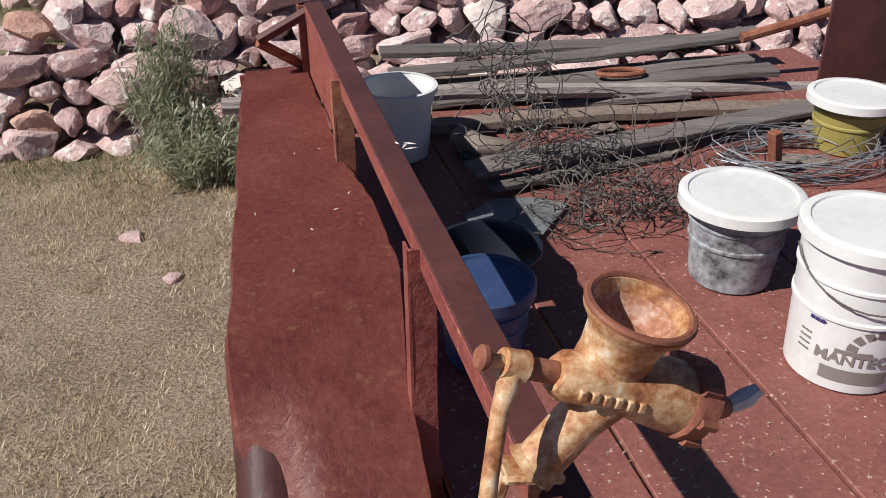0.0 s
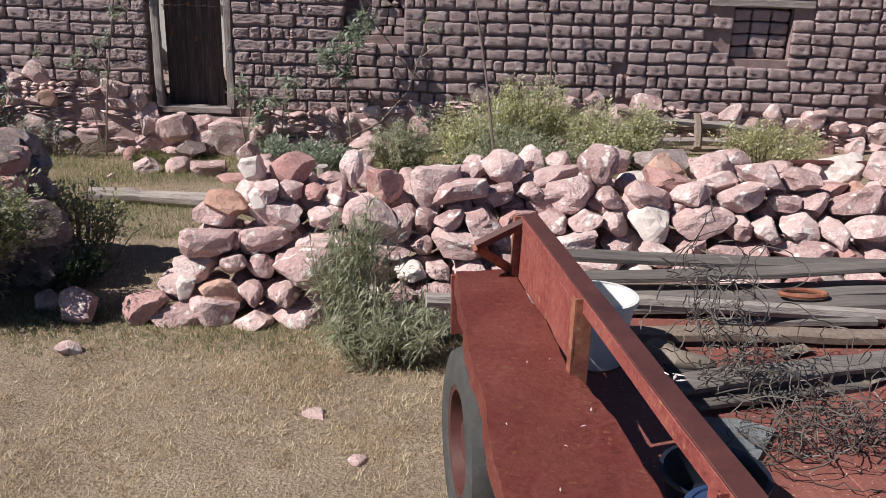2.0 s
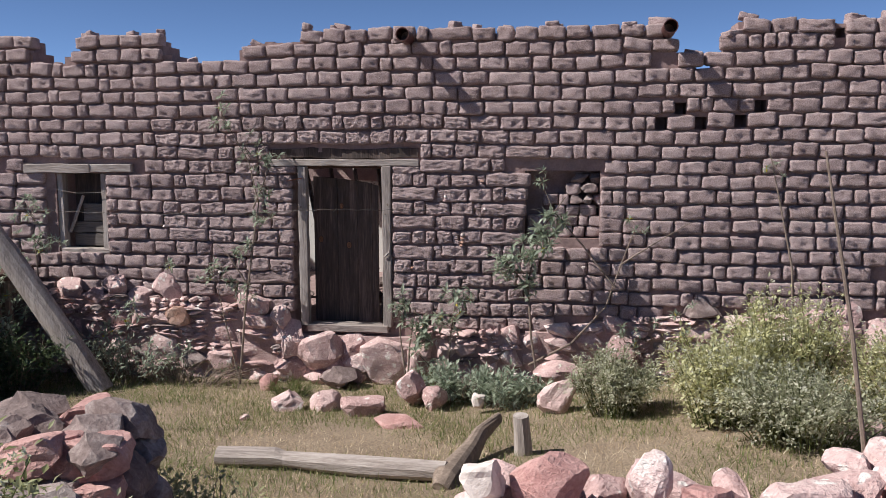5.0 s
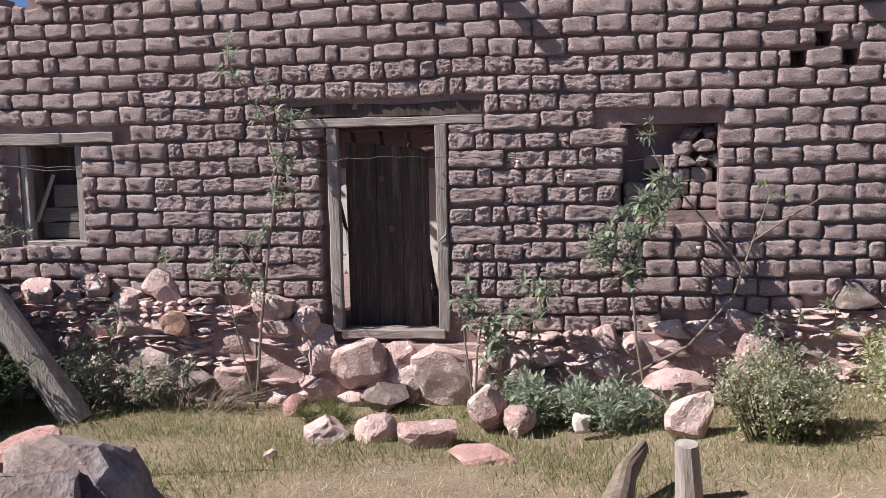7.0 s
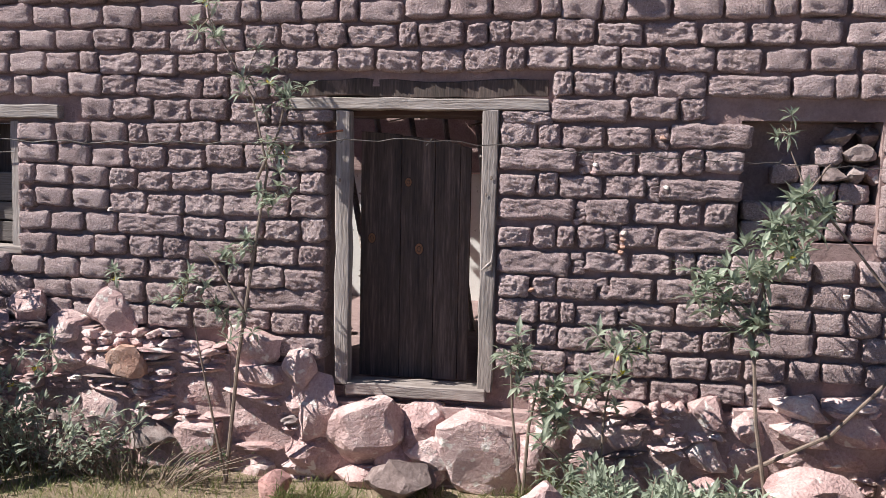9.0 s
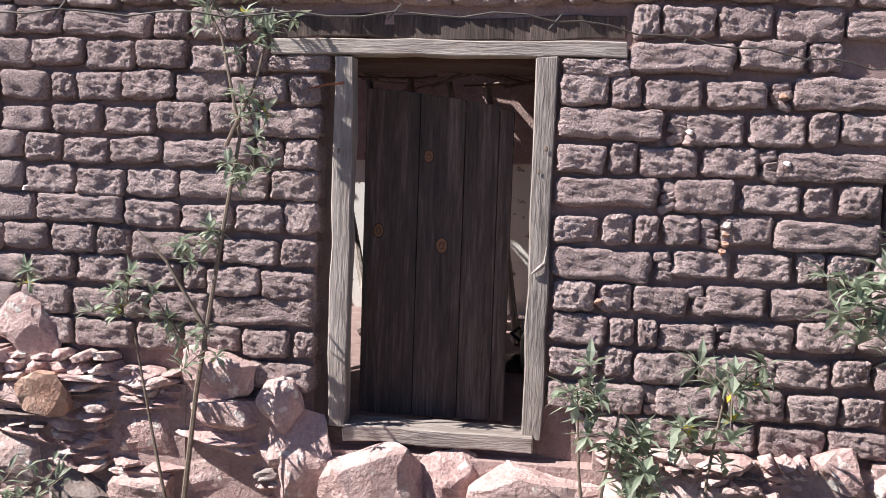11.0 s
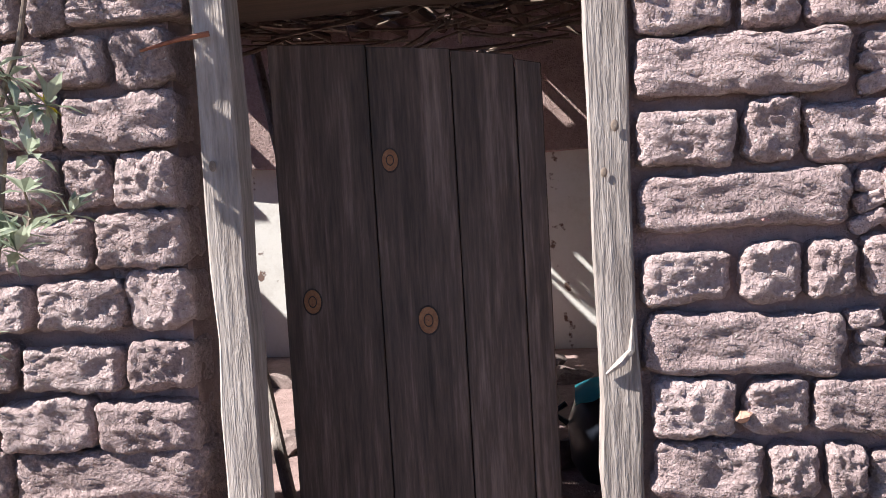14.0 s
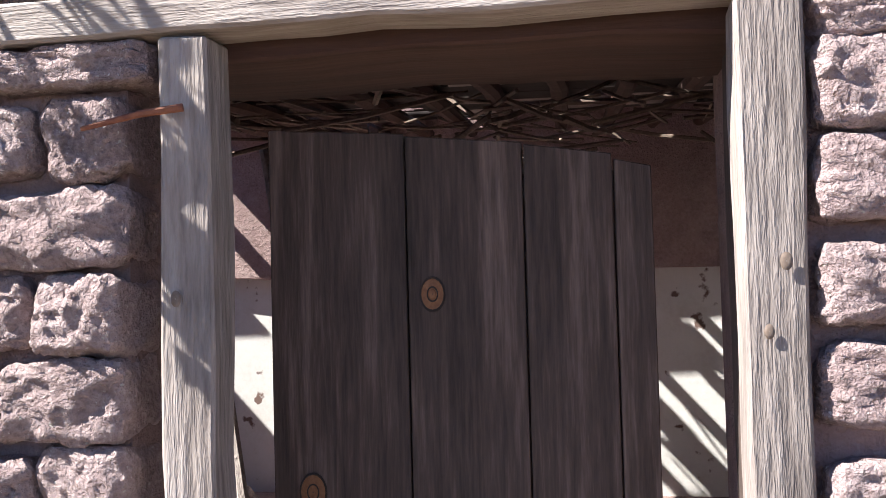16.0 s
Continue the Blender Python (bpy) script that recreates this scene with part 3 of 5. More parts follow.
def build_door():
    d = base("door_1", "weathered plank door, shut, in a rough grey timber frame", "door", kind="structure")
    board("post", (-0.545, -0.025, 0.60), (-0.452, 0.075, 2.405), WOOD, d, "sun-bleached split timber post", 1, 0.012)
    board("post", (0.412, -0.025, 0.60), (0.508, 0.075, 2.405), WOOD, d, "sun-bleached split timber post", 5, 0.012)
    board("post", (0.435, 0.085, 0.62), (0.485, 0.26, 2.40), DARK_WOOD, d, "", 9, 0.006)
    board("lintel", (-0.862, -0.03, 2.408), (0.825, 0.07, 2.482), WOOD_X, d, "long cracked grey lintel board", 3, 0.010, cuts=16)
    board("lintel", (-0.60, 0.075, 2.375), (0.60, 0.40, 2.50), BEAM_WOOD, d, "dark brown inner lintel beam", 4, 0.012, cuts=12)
    # last board: dark wood put where the recess above is only in shade
    board("lintel", (-0.86, 0.020, 2.492), (0.82, 0.2, 2.600), DARK_WOOD, d, "dark board standing in for the shaded recess above", 6, 0.02, cuts=14)
    board("sill", (-0.45, -0.06, 0.545), (0.47, 0.14, 0.625), WOOD_X, d, "worn grey timber sill", 7, 0.010)
    leaf = base("leaf", "", "", kind="")
    leaf.parent = d
    leaf.location = (-0.008, 0.06, -0.038)
    leaf.scale = (1.02, 1.0, 1.02)
    tops = [(2.275, 2.255), (2.25, 2.228), (2.224, 2.198), (2.188, 2.172)]
    edges = [-0.438, -0.162, 0.066, 0.234, 0.306]
    for i in range(4):
        bm = block((edges[i] + 0.002, 0.205, 0.632), (edges[i + 1] - 0.002, 0.232, 2.2), 0.002, 10, 0)
        for v in bm.verts:
            if v.co.z > 1.9:
                f = (v.co.x - edges[i]) / (edges[i + 1] - edges[i])
                top = tops[i][0] + (tops[i][1] - tops[i][0]) * f
                v.co.z = v.co.z + (top - 2.2) * (v.co.z - 1.9) / 0.3
            v.co.y += 0.003 * noise.noise((v.co.x * 4, v.co.z * 3, i))
        link("plank", bm, DARK_WOOD, leaf, "dark smoke-brown vertical plank")
    # strips added behind the joints so room light doesn't show between planks
    for x in edges[1:4]:
        board("cover_strip", (x - 0.02, 0.2345, 0.64), (x + 0.02, 0.246, 2.17), DARK_WOOD, leaf, "", 14, 0.0)
    for z in (0.95, 1.95):
        board("batten", (-0.40, 0.248, z), (0.28, 0.274, z + 0.10), DARK_WOOD, leaf, "", 13, 0.003)
    for x, z, s in ((-0.113, 1.943, 0.026), (-0.034, 1.502, 0.032), (-0.357, 1.565, 0.029)):
        bm = lathe([(0.001, 0.0035), (s * 0.25, 0.0035), (s * 0.3, 0.0022), (s * 0.6, 0.003), (s * 0.75, 0.0018), (s * 0.95, 0.002), (s, 0)], 18)
        moved(bm, pose(x, 0.2045, z, 90, 0, 0) @ Matrix.Diagonal((0.92, 1.25, 1, 1)))
        link("knot", bm, KNOT, leaf, "ringed orange-brown knot", True)
        for q in (0.42, 0.98):
            ring = tube([(s * q * math.cos(a), s * q * math.sin(a), 0.002 if q > 0.9 else 0.003) for a in [math.pi * i / 10 for i in range(21)]], 0.0022 if q > 0.9 else 0.0014, 5, False)
            moved(ring, pose(x, 0.2045, z, 90, 0, 0) @ Matrix.Diagonal((0.92, 1.25, 1, 1)))
            link("knot_ring", ring, BLACK_WOOD, leaf, "dark ring round a knot", True)
    for x, z, s in ((0.474, 1.985, 0.012), (0.445, 1.878, 0.010), (0.45, 1.30, 0.014), (-0.515, 1.95, 0.012)):
        bm = lathe([(0.001, 0.002), (s * 0.5, 0.002), (s * 0.7, 0.0015), (s, 0)], 12)
        link("knot", moved(bm, pose(x, -0.029, z, 90, 0, 0) @ Matrix.Diagonal((0.8, 1.2, 1, 1))), TWIG, d, "small brown knot", True)
    # splinter and rusty spike on the posts
    link("splinter", tube([(0.43, -0.04, 1.40), (0.465, -0.05, 1.43), (0.49, -0.04, 1.455), (0.497, -0.032, 1.53)], [0.004, 0.012, 0.009, 0.003], 6), WOOD, d, "peeling wood splinter")
    link("spike", tube([(-0.49, -0.045, 2.272), (-0.56, -0.06, 2.262), (-0.66, -0.07, 2.240)], [0.007, 0.006, 0.004], 6), RUST_BRIGHT, d, "rusty iron spike")



build_door()


def build_window():
    w = base("window_1", "small window half boarded with grey planks", "window", kind="structure")
    board("lintel", (-3.85, -0.05, 2.325), (-3.02, 0.2, 2.43), WOOD_X, w, "pale grey lintel timber", 21, 0.010)
    board("lintel", (-3.03, -0.04, 2.335), (-2.52, 0.2, 2.425), WOOD_X, w, "pale grey lintel timber", 22, 0.010)
    board("jamb", (-3.5, 0.05, 1.40), (-3.43, 0.16, 2.32), WOOD, w, "", 23, 0.008)
    board("jamb", (-2.93, 0.02, 1.40), (-2.865, 0.13, 2.32), WOOD, w, "", 24, 0.008)
    board("sill", (-3.45, 0.0, 1.385), (-2.85, 0.16, 1.44), WOOD_X, w, "", 25, 0.008)
    for i, (z0, z1, x0) in enumerate(((1.45, 1.60, -3.38), (1.61, 1.74, -3.40), (1.75, 1.95, -3.25))):
        board("board", (x0, 0.17, z0), (-2.93, 0.20, z1), WOOD_DECK, w, "", 26 + i, 0.01)
    # dark backing added so the bright room is not seen through the opening
    board("board", (-3.42, 0.30, 1.41), (-2.87, 0.33, 2.31), DARK_WOOD, w, "dark backing board behind the window", 40, 0.004)
    link("brace", tube([(-3.40, 0.12, 1.62), (-3.22, 0.13, 2.05)], [0.02, 0.018], 7), WOOD, w)
    link("wire", tube([(-3.48, 0.0, 2.13), (-3.2, -0.02, 2.09), (-2.88, 0.0, 2.10)], 0.0025, 5), WIRE, w)
    l2 = board("lintel", (6.72, -0.03, 2.155), (8.08, 0.12, 2.245), WOOD_X, None, "", 31, 0.010)
    l2.name = "trim_lintel"
    tagged(l2, "pale timber lintel over a blocked window", "lintel", kind="structure")
    board("beam", (1.78, 0.045, 2.362), (2.80, 0.28, 2.412), DARK_WOOD, WALL, "dark timber lintel over the niche", 33, 0.01)


build_window()


def build_spout(x, z, dx):
    s = base("roof_spout", "rusty round drain spout sticking out of the wall", "drain spout", (x, 0, z), group="roof spouts")
    bm = lathe([(0.068, 0), (0.072, 0), (0.072, 0.64), (0.068, 0.64), (0.064, 0.64), (0.064, 0.1)], 20)
    moved(bm, pose(0, 0.34, 0, 88, 0, dx))
    link("pipe", bm, RUST_DARK, s, "", True)


build_spout(0.71, 3.765, 0)
build_spout(3.44, 3.79, 0)


# ---- inside the room ----
def build_room():
    fl = link("floor", block((-2.8, 0.46, 0.40), (2.6, 4.6, 0.52)), MORTAR)
    tagged(fl, "earth floor strewn with debris", "floor", kind="structure")
    for nm, a, b in (("wall_back", (-4.4, 4.6, -0.1), (9.3, 4.9, 3.3)), ("wall_left", (-4.4, 0.46, -0.1), (-4.1, 4.6, 3.2)), ("wall_right", (2.6, 0.46, -0.1), (2.9, 4.6, 3.3))):
        w = link(nm, block(a, b, 0.01, 6, 0.01, 3), PLASTER)
        tagged(w, "whitewashed adobe room wall with flaking plaster", "wall", kind="structure")
    r = random.Random(3)
    for i in range(14):
        x = -1.75 + 0.30 * i
        p = base("roof_pole", "grey round roof pole, bark gone", "roof pole", group="roof poles")
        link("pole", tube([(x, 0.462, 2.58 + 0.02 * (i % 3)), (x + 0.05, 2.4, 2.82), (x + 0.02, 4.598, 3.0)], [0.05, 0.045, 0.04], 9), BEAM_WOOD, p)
    for i in range(102):
        y = 0.50 + (i // 3) * 0.119
        x0 = (-2.0, -0.5, 1.0)[i % 3] + r.uniform(-0.25, 0.15)
        x1 = x0 + r.uniform(1.3, 1.75)
        if -1.9 < x0 < 0 and 4.2 < y < 4.46 and r.random() < 0.6:
            continue
        if 2.6 < y < 4.12 and i % 3 < 2 and r.random() < (0.65 if y > 3.6 else 0.25):
            continue
        p = base("roof_board", "broken grey roof board with gaps beside it", "roof board", group="roof boards")
        z = 2.63 + 0.105 * (y - 0.46) + 0.035
        bm = block((x0, -0.056, -0.008), (min(x1, 2.55), 0.056, 0.010), 0.003, 5, 0.012, i)
        moved(bm, pose(0, y, z, r.uniform(-9, 9), 0, 0))
        # three boards in four near-black, the rest weathered grey
        link("board", bm, BLACK_WOOD if i % 4 else WOOD_X, p)
    # layer added above the boards to block sun; its holes light the back wall
    mat = bmesh.new()
    for i in range(-15, 40):
        for j in range(34):
            x, y = -2.3 + 0.12 * i, 0.5 + 0.12 * j
            if i < 0 and y < 4.08:
                continue
            if -1.9 < x < -0.3 and 4.2 < y < 4.44 and r.random() < 0.6:
                continue
            if noise.noise((x * 2.3, y * 2.3, 1)) + r.uniform(-0.3, 0.3) > 0.36 or (-1.15 < x < -0.25 and 3.65 < y < 4.08) or (r.random() < 0.09 and y < 4.2):
                continue
            z = 2.69 + 0.105 * (y - 0.46) + r.uniform(0, 0.012)
            block((x, y, z), (x + 0.125, y + 0.125, z + 0.03), bm=mat)
    reeds = bmesh.new()
    for _ in range(150):
        c = Vector((r.uniform(-1.8, 2.2), r.uniform(0.9, 4.0), 0))
        c.z = 2.56 + 0.105 * (c.y - 0.46) - r.random() ** 2 * 0.22
        a, l = r.uniform(0, math.pi), r.uniform(0.12, 0.45)
        d = Vector((math.cos(a) * l, math.sin(a) * l, r.uniform(-0.05, 0.12)))
        tube([c - d, c, c + d + Vector((0, 0, 0.02))], r.uniform(0.004, 0.014), 5, True, bm=reeds)
    rd = link("roof_reeds", reeds, TWIG)
    tagged(rd, "loose grey reeds and sticks hanging from the roof", "reeds", kind="stuff")
    rm = link("roof_mat", mat, MORTAR)
    tagged(rm, "broken earth and reed roof layer full of holes, added to shade the room", "roof", kind="structure")
    up = link("wall_back_upper", block((-4.0, 4.52, 2.02), (2.6, 4.59, 3.25), 0.01, 14, 0.05, 9), FOOT_MUD)
    tagged(up, "bare dark adobe above the flaked whitewash", "wall", kind="structure")
    for i in range(7):
        p = base("fallen_pole", "fallen grey roof pole leaning inside the room", "roof pole", group="fallen poles")
        x = -1.6 + 0.22 * i
        link("pole", tube([(x + 0.5, 1.1 + 0.3 * i, 0.53), (x - 0.5 + 0.1 * i, 2.6 + 0.2 * i, 2.7)], 0.03, 8), WOOD, p)
    pot = base("black_pot", "sooty black pot inside the room", "pot", (0.50, 1.75, 0.52))
    link("body", moved(lathe([(0.01, 0), (0.14, 0.0), (0.19, 0.08), (0.2, 0.25), (0.15, 0.38), (0.13, 0.40), (0.12, 0.38)], 20), Matrix.Identity(4)), PLASTIC_DARK, pot, "", True)
    link("handle", tube([(-0.2, -0.02, 0.25), (-0.26, -0.03, 0.3), (-0.2, -0.02, 0.34)], 0.014, 7), PLASTIC_DARK, pot)
    rag = base("turquoise_cloth", "turquoise cloth thrown over the black pot", "cloth", (0.50, 1.75, 0.925))
    bm = bmesh.new()
    bmesh.ops.create_grid(bm, x_segments=14, y_segments=10, size=0.16)
    for v in bm.verts:
        d = v.co.length
        v.co.z = 0.04 - 1.6 * d * d + 0.02 * noise.noise(v.co * 14)
    bmesh.ops.solidify(bm, geom=bm.faces[:], thickness=0.006)
    link("cloth", bm, TEAL, rag, "", True)
    for i in range(24):
        ob = stone(None, (r.uniform(-2.3, 2.2), r.uniform(0.9, 4.3), 0.55), (r.uniform(0.12, 0.34), r.uniform(0.12, 0.3), r.uniform(0.1, 0.22)), STONE_GREY, name="rubble_stone")
        tagged(ob, "grey rubble stone on the room floor", "stone", "room rubble")


build_room()


# ---- dry stone walls ----
def build_stone_wall():
    w = base("dry_stone_wall", "long dry stone wall of pink and reddish boulders", "stone wall", (0, 0, 0))
    r = random.Random(11)
    tops = [(1.6, 0.95), (1.85, 1.15), (2.1, 1.30), (2.6, 1.38), (3.0, 1.28), (3.4, 1.36), (5.0, 1.42), (6.2, 1.45), (8.6, 1.4)]
    for row in range(3):
        z = 0.50
        k = 0
        while z < 1.5:
            h = r.uniform(0.12, 0.19)
            x = 1.62 + 0.05 * k + r.uniform(0, 0.12) + row * 0.1
            while x < 8.6:
                big = r.random() < (0.3 if x > 3.2 else 0.14)
                wd = r.uniform(0.28, 0.40) if big else r.uniform(0.13, 0.27)
                front = -6.98 + 0.66 * (z - 0.5) + (0.14 if x > 3.6 else 0) * (z - 0.5) + 0.24 * row
                if z + h * 0.6 < curve_z(tops, x + wd / 2) + r.uniform(-0.05, 0.06) and front < -5.75 and not (front > -6.05 and z > 1.2 and x < 3.3):
                    hh = h * (1.45 if big else 1.12)
                    stone(w, (x + wd / 2, front + 0.12 + r.uniform(-0.035, 0.035), z + hh * 0.45), (wd * 1.08, r.uniform(0.26, 0.36), hh), stone_kind(),
                          (r.uniform(-16, 16), r.uniform(-16, 16), r.uniform(-24, 24)))
                x += wd * 0.98
            z += h * 0.97
            k += 1
    for at, size, mat in (((2.29, -6.50, 1.24), (0.18, 0.18, 0.17), STONE_WHITE), ((2.44, -6.28, 1.40), (0.30, 0.26, 0.28), STONE_RED), ((2.19, -6.28, 1.39), (0.19, 0.19, 0.17), STONE_WHITE),
                          ((2.06, -6.52, 1.22), (0.34, 0.24, 0.17), STONE_ORANGE), ((3.42, -6.30, 1.35), (0.38, 0.3, 0.30), STONE), ((2.82, -6.22, 1.40), (0.2, 0.2, 0.28), STONE),
                          ((4.45, -6.10, 1.44), (0.34, 0.28, 0.32), STONE), ((4.92, -5.95, 1.42), (0.26, 0.24, 0.22), STONE_ORANGE), ((3.80, -6.15, 1.42), (0.30, 0.25, 0.2), STONE),
                          ((5.25, -5.9, 1.42), (0.3, 0.25, 0.22), STONE), ((2.0, -6.68, 1.02), (0.38, 0.3, 0.19), STONE), ((2.62, -6.85, 0.92), (0.42, 0.3, 0.28), STONE),
                          ((2.95, -6.6, 1.2), (0.4, 0.3, 0.26), STONE), ((3.05, -6.30, 1.34), (0.26, 0.24, 0.24), STONE_RED), ((6.6, -6.1, 1.42), (0.36, 0.3, 0.26), STONE_RED),
                          ((7.1, -5.9, 1.46), (0.34, 0.26, 0.2), STONE_GREY), ((1.80, -6.72, 0.72), (0.36, 0.28, 0.2), STONE), ((1.84, -6.9, 0.62), (0.42, 0.28, 0.17), STONE)):
        stone(w, at, size, mat)
    # mostly dark grey stones: lichen, with the pile's shade put into the colour too
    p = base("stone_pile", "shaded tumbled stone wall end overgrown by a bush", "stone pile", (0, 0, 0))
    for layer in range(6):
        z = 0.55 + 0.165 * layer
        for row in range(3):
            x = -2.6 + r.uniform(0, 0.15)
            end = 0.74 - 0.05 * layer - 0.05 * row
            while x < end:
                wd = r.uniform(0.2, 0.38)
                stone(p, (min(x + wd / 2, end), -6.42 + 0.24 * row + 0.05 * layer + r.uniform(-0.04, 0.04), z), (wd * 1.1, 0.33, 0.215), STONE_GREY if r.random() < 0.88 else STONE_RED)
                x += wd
    # the grey stones at the end also carry the bush's shade in their colour
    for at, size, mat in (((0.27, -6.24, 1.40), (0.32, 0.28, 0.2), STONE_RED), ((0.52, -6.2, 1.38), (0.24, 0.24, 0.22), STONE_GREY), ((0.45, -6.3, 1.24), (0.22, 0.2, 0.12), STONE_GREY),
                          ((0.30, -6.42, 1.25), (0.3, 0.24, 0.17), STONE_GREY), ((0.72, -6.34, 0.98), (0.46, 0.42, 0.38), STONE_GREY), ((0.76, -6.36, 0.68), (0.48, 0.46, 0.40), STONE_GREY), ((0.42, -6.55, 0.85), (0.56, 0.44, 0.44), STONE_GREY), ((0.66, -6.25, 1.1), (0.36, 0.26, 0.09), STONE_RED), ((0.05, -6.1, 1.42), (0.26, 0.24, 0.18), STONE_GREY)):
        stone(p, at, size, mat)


build_stone_wall()


def loose_stone(label, at, size, mat, turn=None, group="loose stones"):
    ob = stone(None, at, size, mat, turn, name="loose_stone")
    tagged(ob, label, "stone", group)


for at, size, mat, label in (
        ((1.60, -6.92, 0.66), (0.34, 0.28, 0.24), STONE_RED, "reddish boulder lying on the grass"),
        ((1.23, -6.90, 0.65), (0.30, 0.27, 0.24), STONE, "pink boulder lying on the grass"),
        ((0.98, -6.8, 0.62), (0.2, 0.2, 0.16), STONE_GREY, "grey stone half sunk in grass"),
        ((-0.02, -0.36, 0.10), (0.44, 0.32, 0.29), STONE_GREY, "greyish step stone below the door"),
        ((-0.27, -1.42, 0.11), (0.32, 0.27, 0.28), STONE, "pink stone in a row before the door"),
        ((0.09, -1.34, 0.12), (0.33, 0.28, 0.31), STONE, "pink stone in a row before the door"),
        ((0.55, -1.44, 0.12), (0.52, 0.32, 0.28), STONE, "pink stone in a row before the door"),
        ((0.90, -1.0, 0.20), (0.34, 0.3, 0.44), STONE, "upright pink stone in the weeds"),
        ((1.16, -1.1, 0.14), (0.33, 0.3, 0.29), STONE, "pink stone in the weeds"),
        ((0.98, -1.9, 0.12), (0.48, 0.34, 0.16), STONE_RED, "flat red stone sunk in grass"),
        ((1.62, -1.25, 0.17), (0.15, 0.14, 0.16), STONE_WHITE, "small pale stone in the weeds"),
        ((2.36, -1.35, 0.26), (0.36, 0.32, 0.42), STONE, "pink boulder beside the weeds"),
        ((2.35, -0.55, 0.28), (0.58, 0.32, 0.24), STONE, "long pink boulder by the footing"),
        ((-0.75, -0.55, 0.08), (0.2, 0.18, 0.24), STONE_RED, "red stone by the footing"),
        ((4.62, -2.8, 0.50), (0.40, 0.34, 0.34), STONE, "pale pink boulder among weeds"),
        ((5.3, -3.2, 0.55), (0.5, 0.35, 0.34), STONE_WHITE, "pale boulder among weeds"),
        ((5.9, -3.3, 0.52), (0.42, 0.35, 0.28), STONE_WHITE, "pale boulder among weeds"),
        ((4.5, -0.5, 0.66), (0.42, 0.3, 0.2), STONE_WHITE, "pale stone by the house footing"),
        ((3.0, -0.3, 0.45), (0.32, 0.28, 0.42), STONE, "pink boulder by the house footing"),
        ((-0.5, -1.95, 0.13), (0.12, 0.1, 0.08), STONE, "small stone on the grass"),
        ((2.84, -8.03, 0.61), (0.14, 0.12, 0.06), STONE, "flat stone in the dry grass"),
        ((3.10, -8.44, 0.61), (0.10, 0.09, 0.05), STONE, "small stone in the dry grass"),
        ((0.95, -7.75, 0.60), (0.26, 0.22, 0.12), STONE_GREY, "grey stone in the dry grass"),
        ((1.35, -7.4, 0.60), (0.17, 0.15, 0.08), STONE, "small stone in the dry grass"),
        ((8.3, -0.4, 0.42), (0.36, 0.3, 0.28), STONE_RED, "red boulder at the house corner"),
        ((8.75, -0.35, 0.42), (0.3, 0.3, 0.28), STONE, "pink boulder at the house corner")):
    loose_stone(label, at, size, mat)


# ---- timber lying and standing about ----
def timber(name, points, radii, material, label, category, sides=9, rough=0.012):
    ob = base(name, label, category)
    bm = tube(points, radii, sides)
    for v in bm.verts:
        v.co += noise.noise_vector(v.co * 6) * rough
    link("wood", bm, material, ob)
    return ob


timber("fallen_beam", [(-0.10, -3.50, 0.36), (0.35, -3.48, 0.36), (0.42, -3.50, 0.355), (1.0, -3.56, 0.36), (1.65, -3.64, 0.38)], [0.075, 0.08, 0.062, 0.075, 0.07], WOOD_X,
       "bleached split beam lying on the grass", "beam")
timber("old_stump", [(2.15, -2.95, 0.22), (2.14, -2.96, 0.45), (2.13, -2.97, 0.60)], [0.08, 0.07, 0.06], WOOD, "short grey timber stump", "stump")
timber("branching_log", [(1.64, -3.84, 0.31), (1.66, -3.70, 0.34), (1.77, -3.2, 0.37), (1.82, -3.0, 0.43), (1.95, -2.65, 0.46)], [0.07, 0.10, 0.085, 0.07, 0.045], TWIG, "rough dark log lying by the stone wall", "log", 14, 0.035)
timber("leaning_beam", [(-2.50, -0.90, 0.0), (-2.86, -0.90, 0.52), (-3.54, -0.90, 1.50), (-4.0, -0.90, 2.14)], [0.125, 0.13, 0.12, 0.10], WOOD, "thick grey beam leaning to the ground", "beam", 14, 0.03)
timber("leaning_branch", [(-2.6, -0.3, 0.02), (-3.3, -0.25, 0.6), (-4.3, -0.2, 1.5)], [0.04, 0.04, 0.03], TWIG, "dark bent branch leaning to the ground", "branch")
timber("white_stick", [(-2.5, -3.0, 0.25), (-2.42, -3.0, 0.9), (-2.23, -3.0, 2.37)], [0.022, 0.02, 0.012], WOOD, "thin pale stick standing upright", "stick", 6, 0.004)
timber("dead_stalk", [(3.82, -5.65, 0.48), (3.80, -5.6, 1.2), (3.70, -5.6, 1.9), (3.56, -5.6, 2.65)], [0.012, 0.011, 0.009, 0.005], TWIG, "tall dry stalk behind the stone wall", "stalk", 6, 0.006)
for i, (a, b, c) in enumerate((((5.75, -0.75, 0.62), (7.0, -0.6, 0.72), 0.05), ((5.6, -0.9, 0.75), (6.9, -0.5, 0.60), 0.06), ((5.9, -1.0, 0.55), (7.2, -0.9, 0.55), 0.06),
                             ((5.55, -0.6, 0.86), (6.3, -0.7, 0.70), 0.05), ((6.2, -0.8, 0.78), (7.4, -0.7, 0.66), 0.045), ((6.5, -1.05, 0.5), (6.55, -0.7, 0.85), 0.05))):
    timber("scrap_timber", [a, [(p + q) / 2 + 0.02 for p, q in zip(a, b)], b], c, TWIG if i % 2 else WOOD_X, "dark old timber piled against the house", "timber", 6)
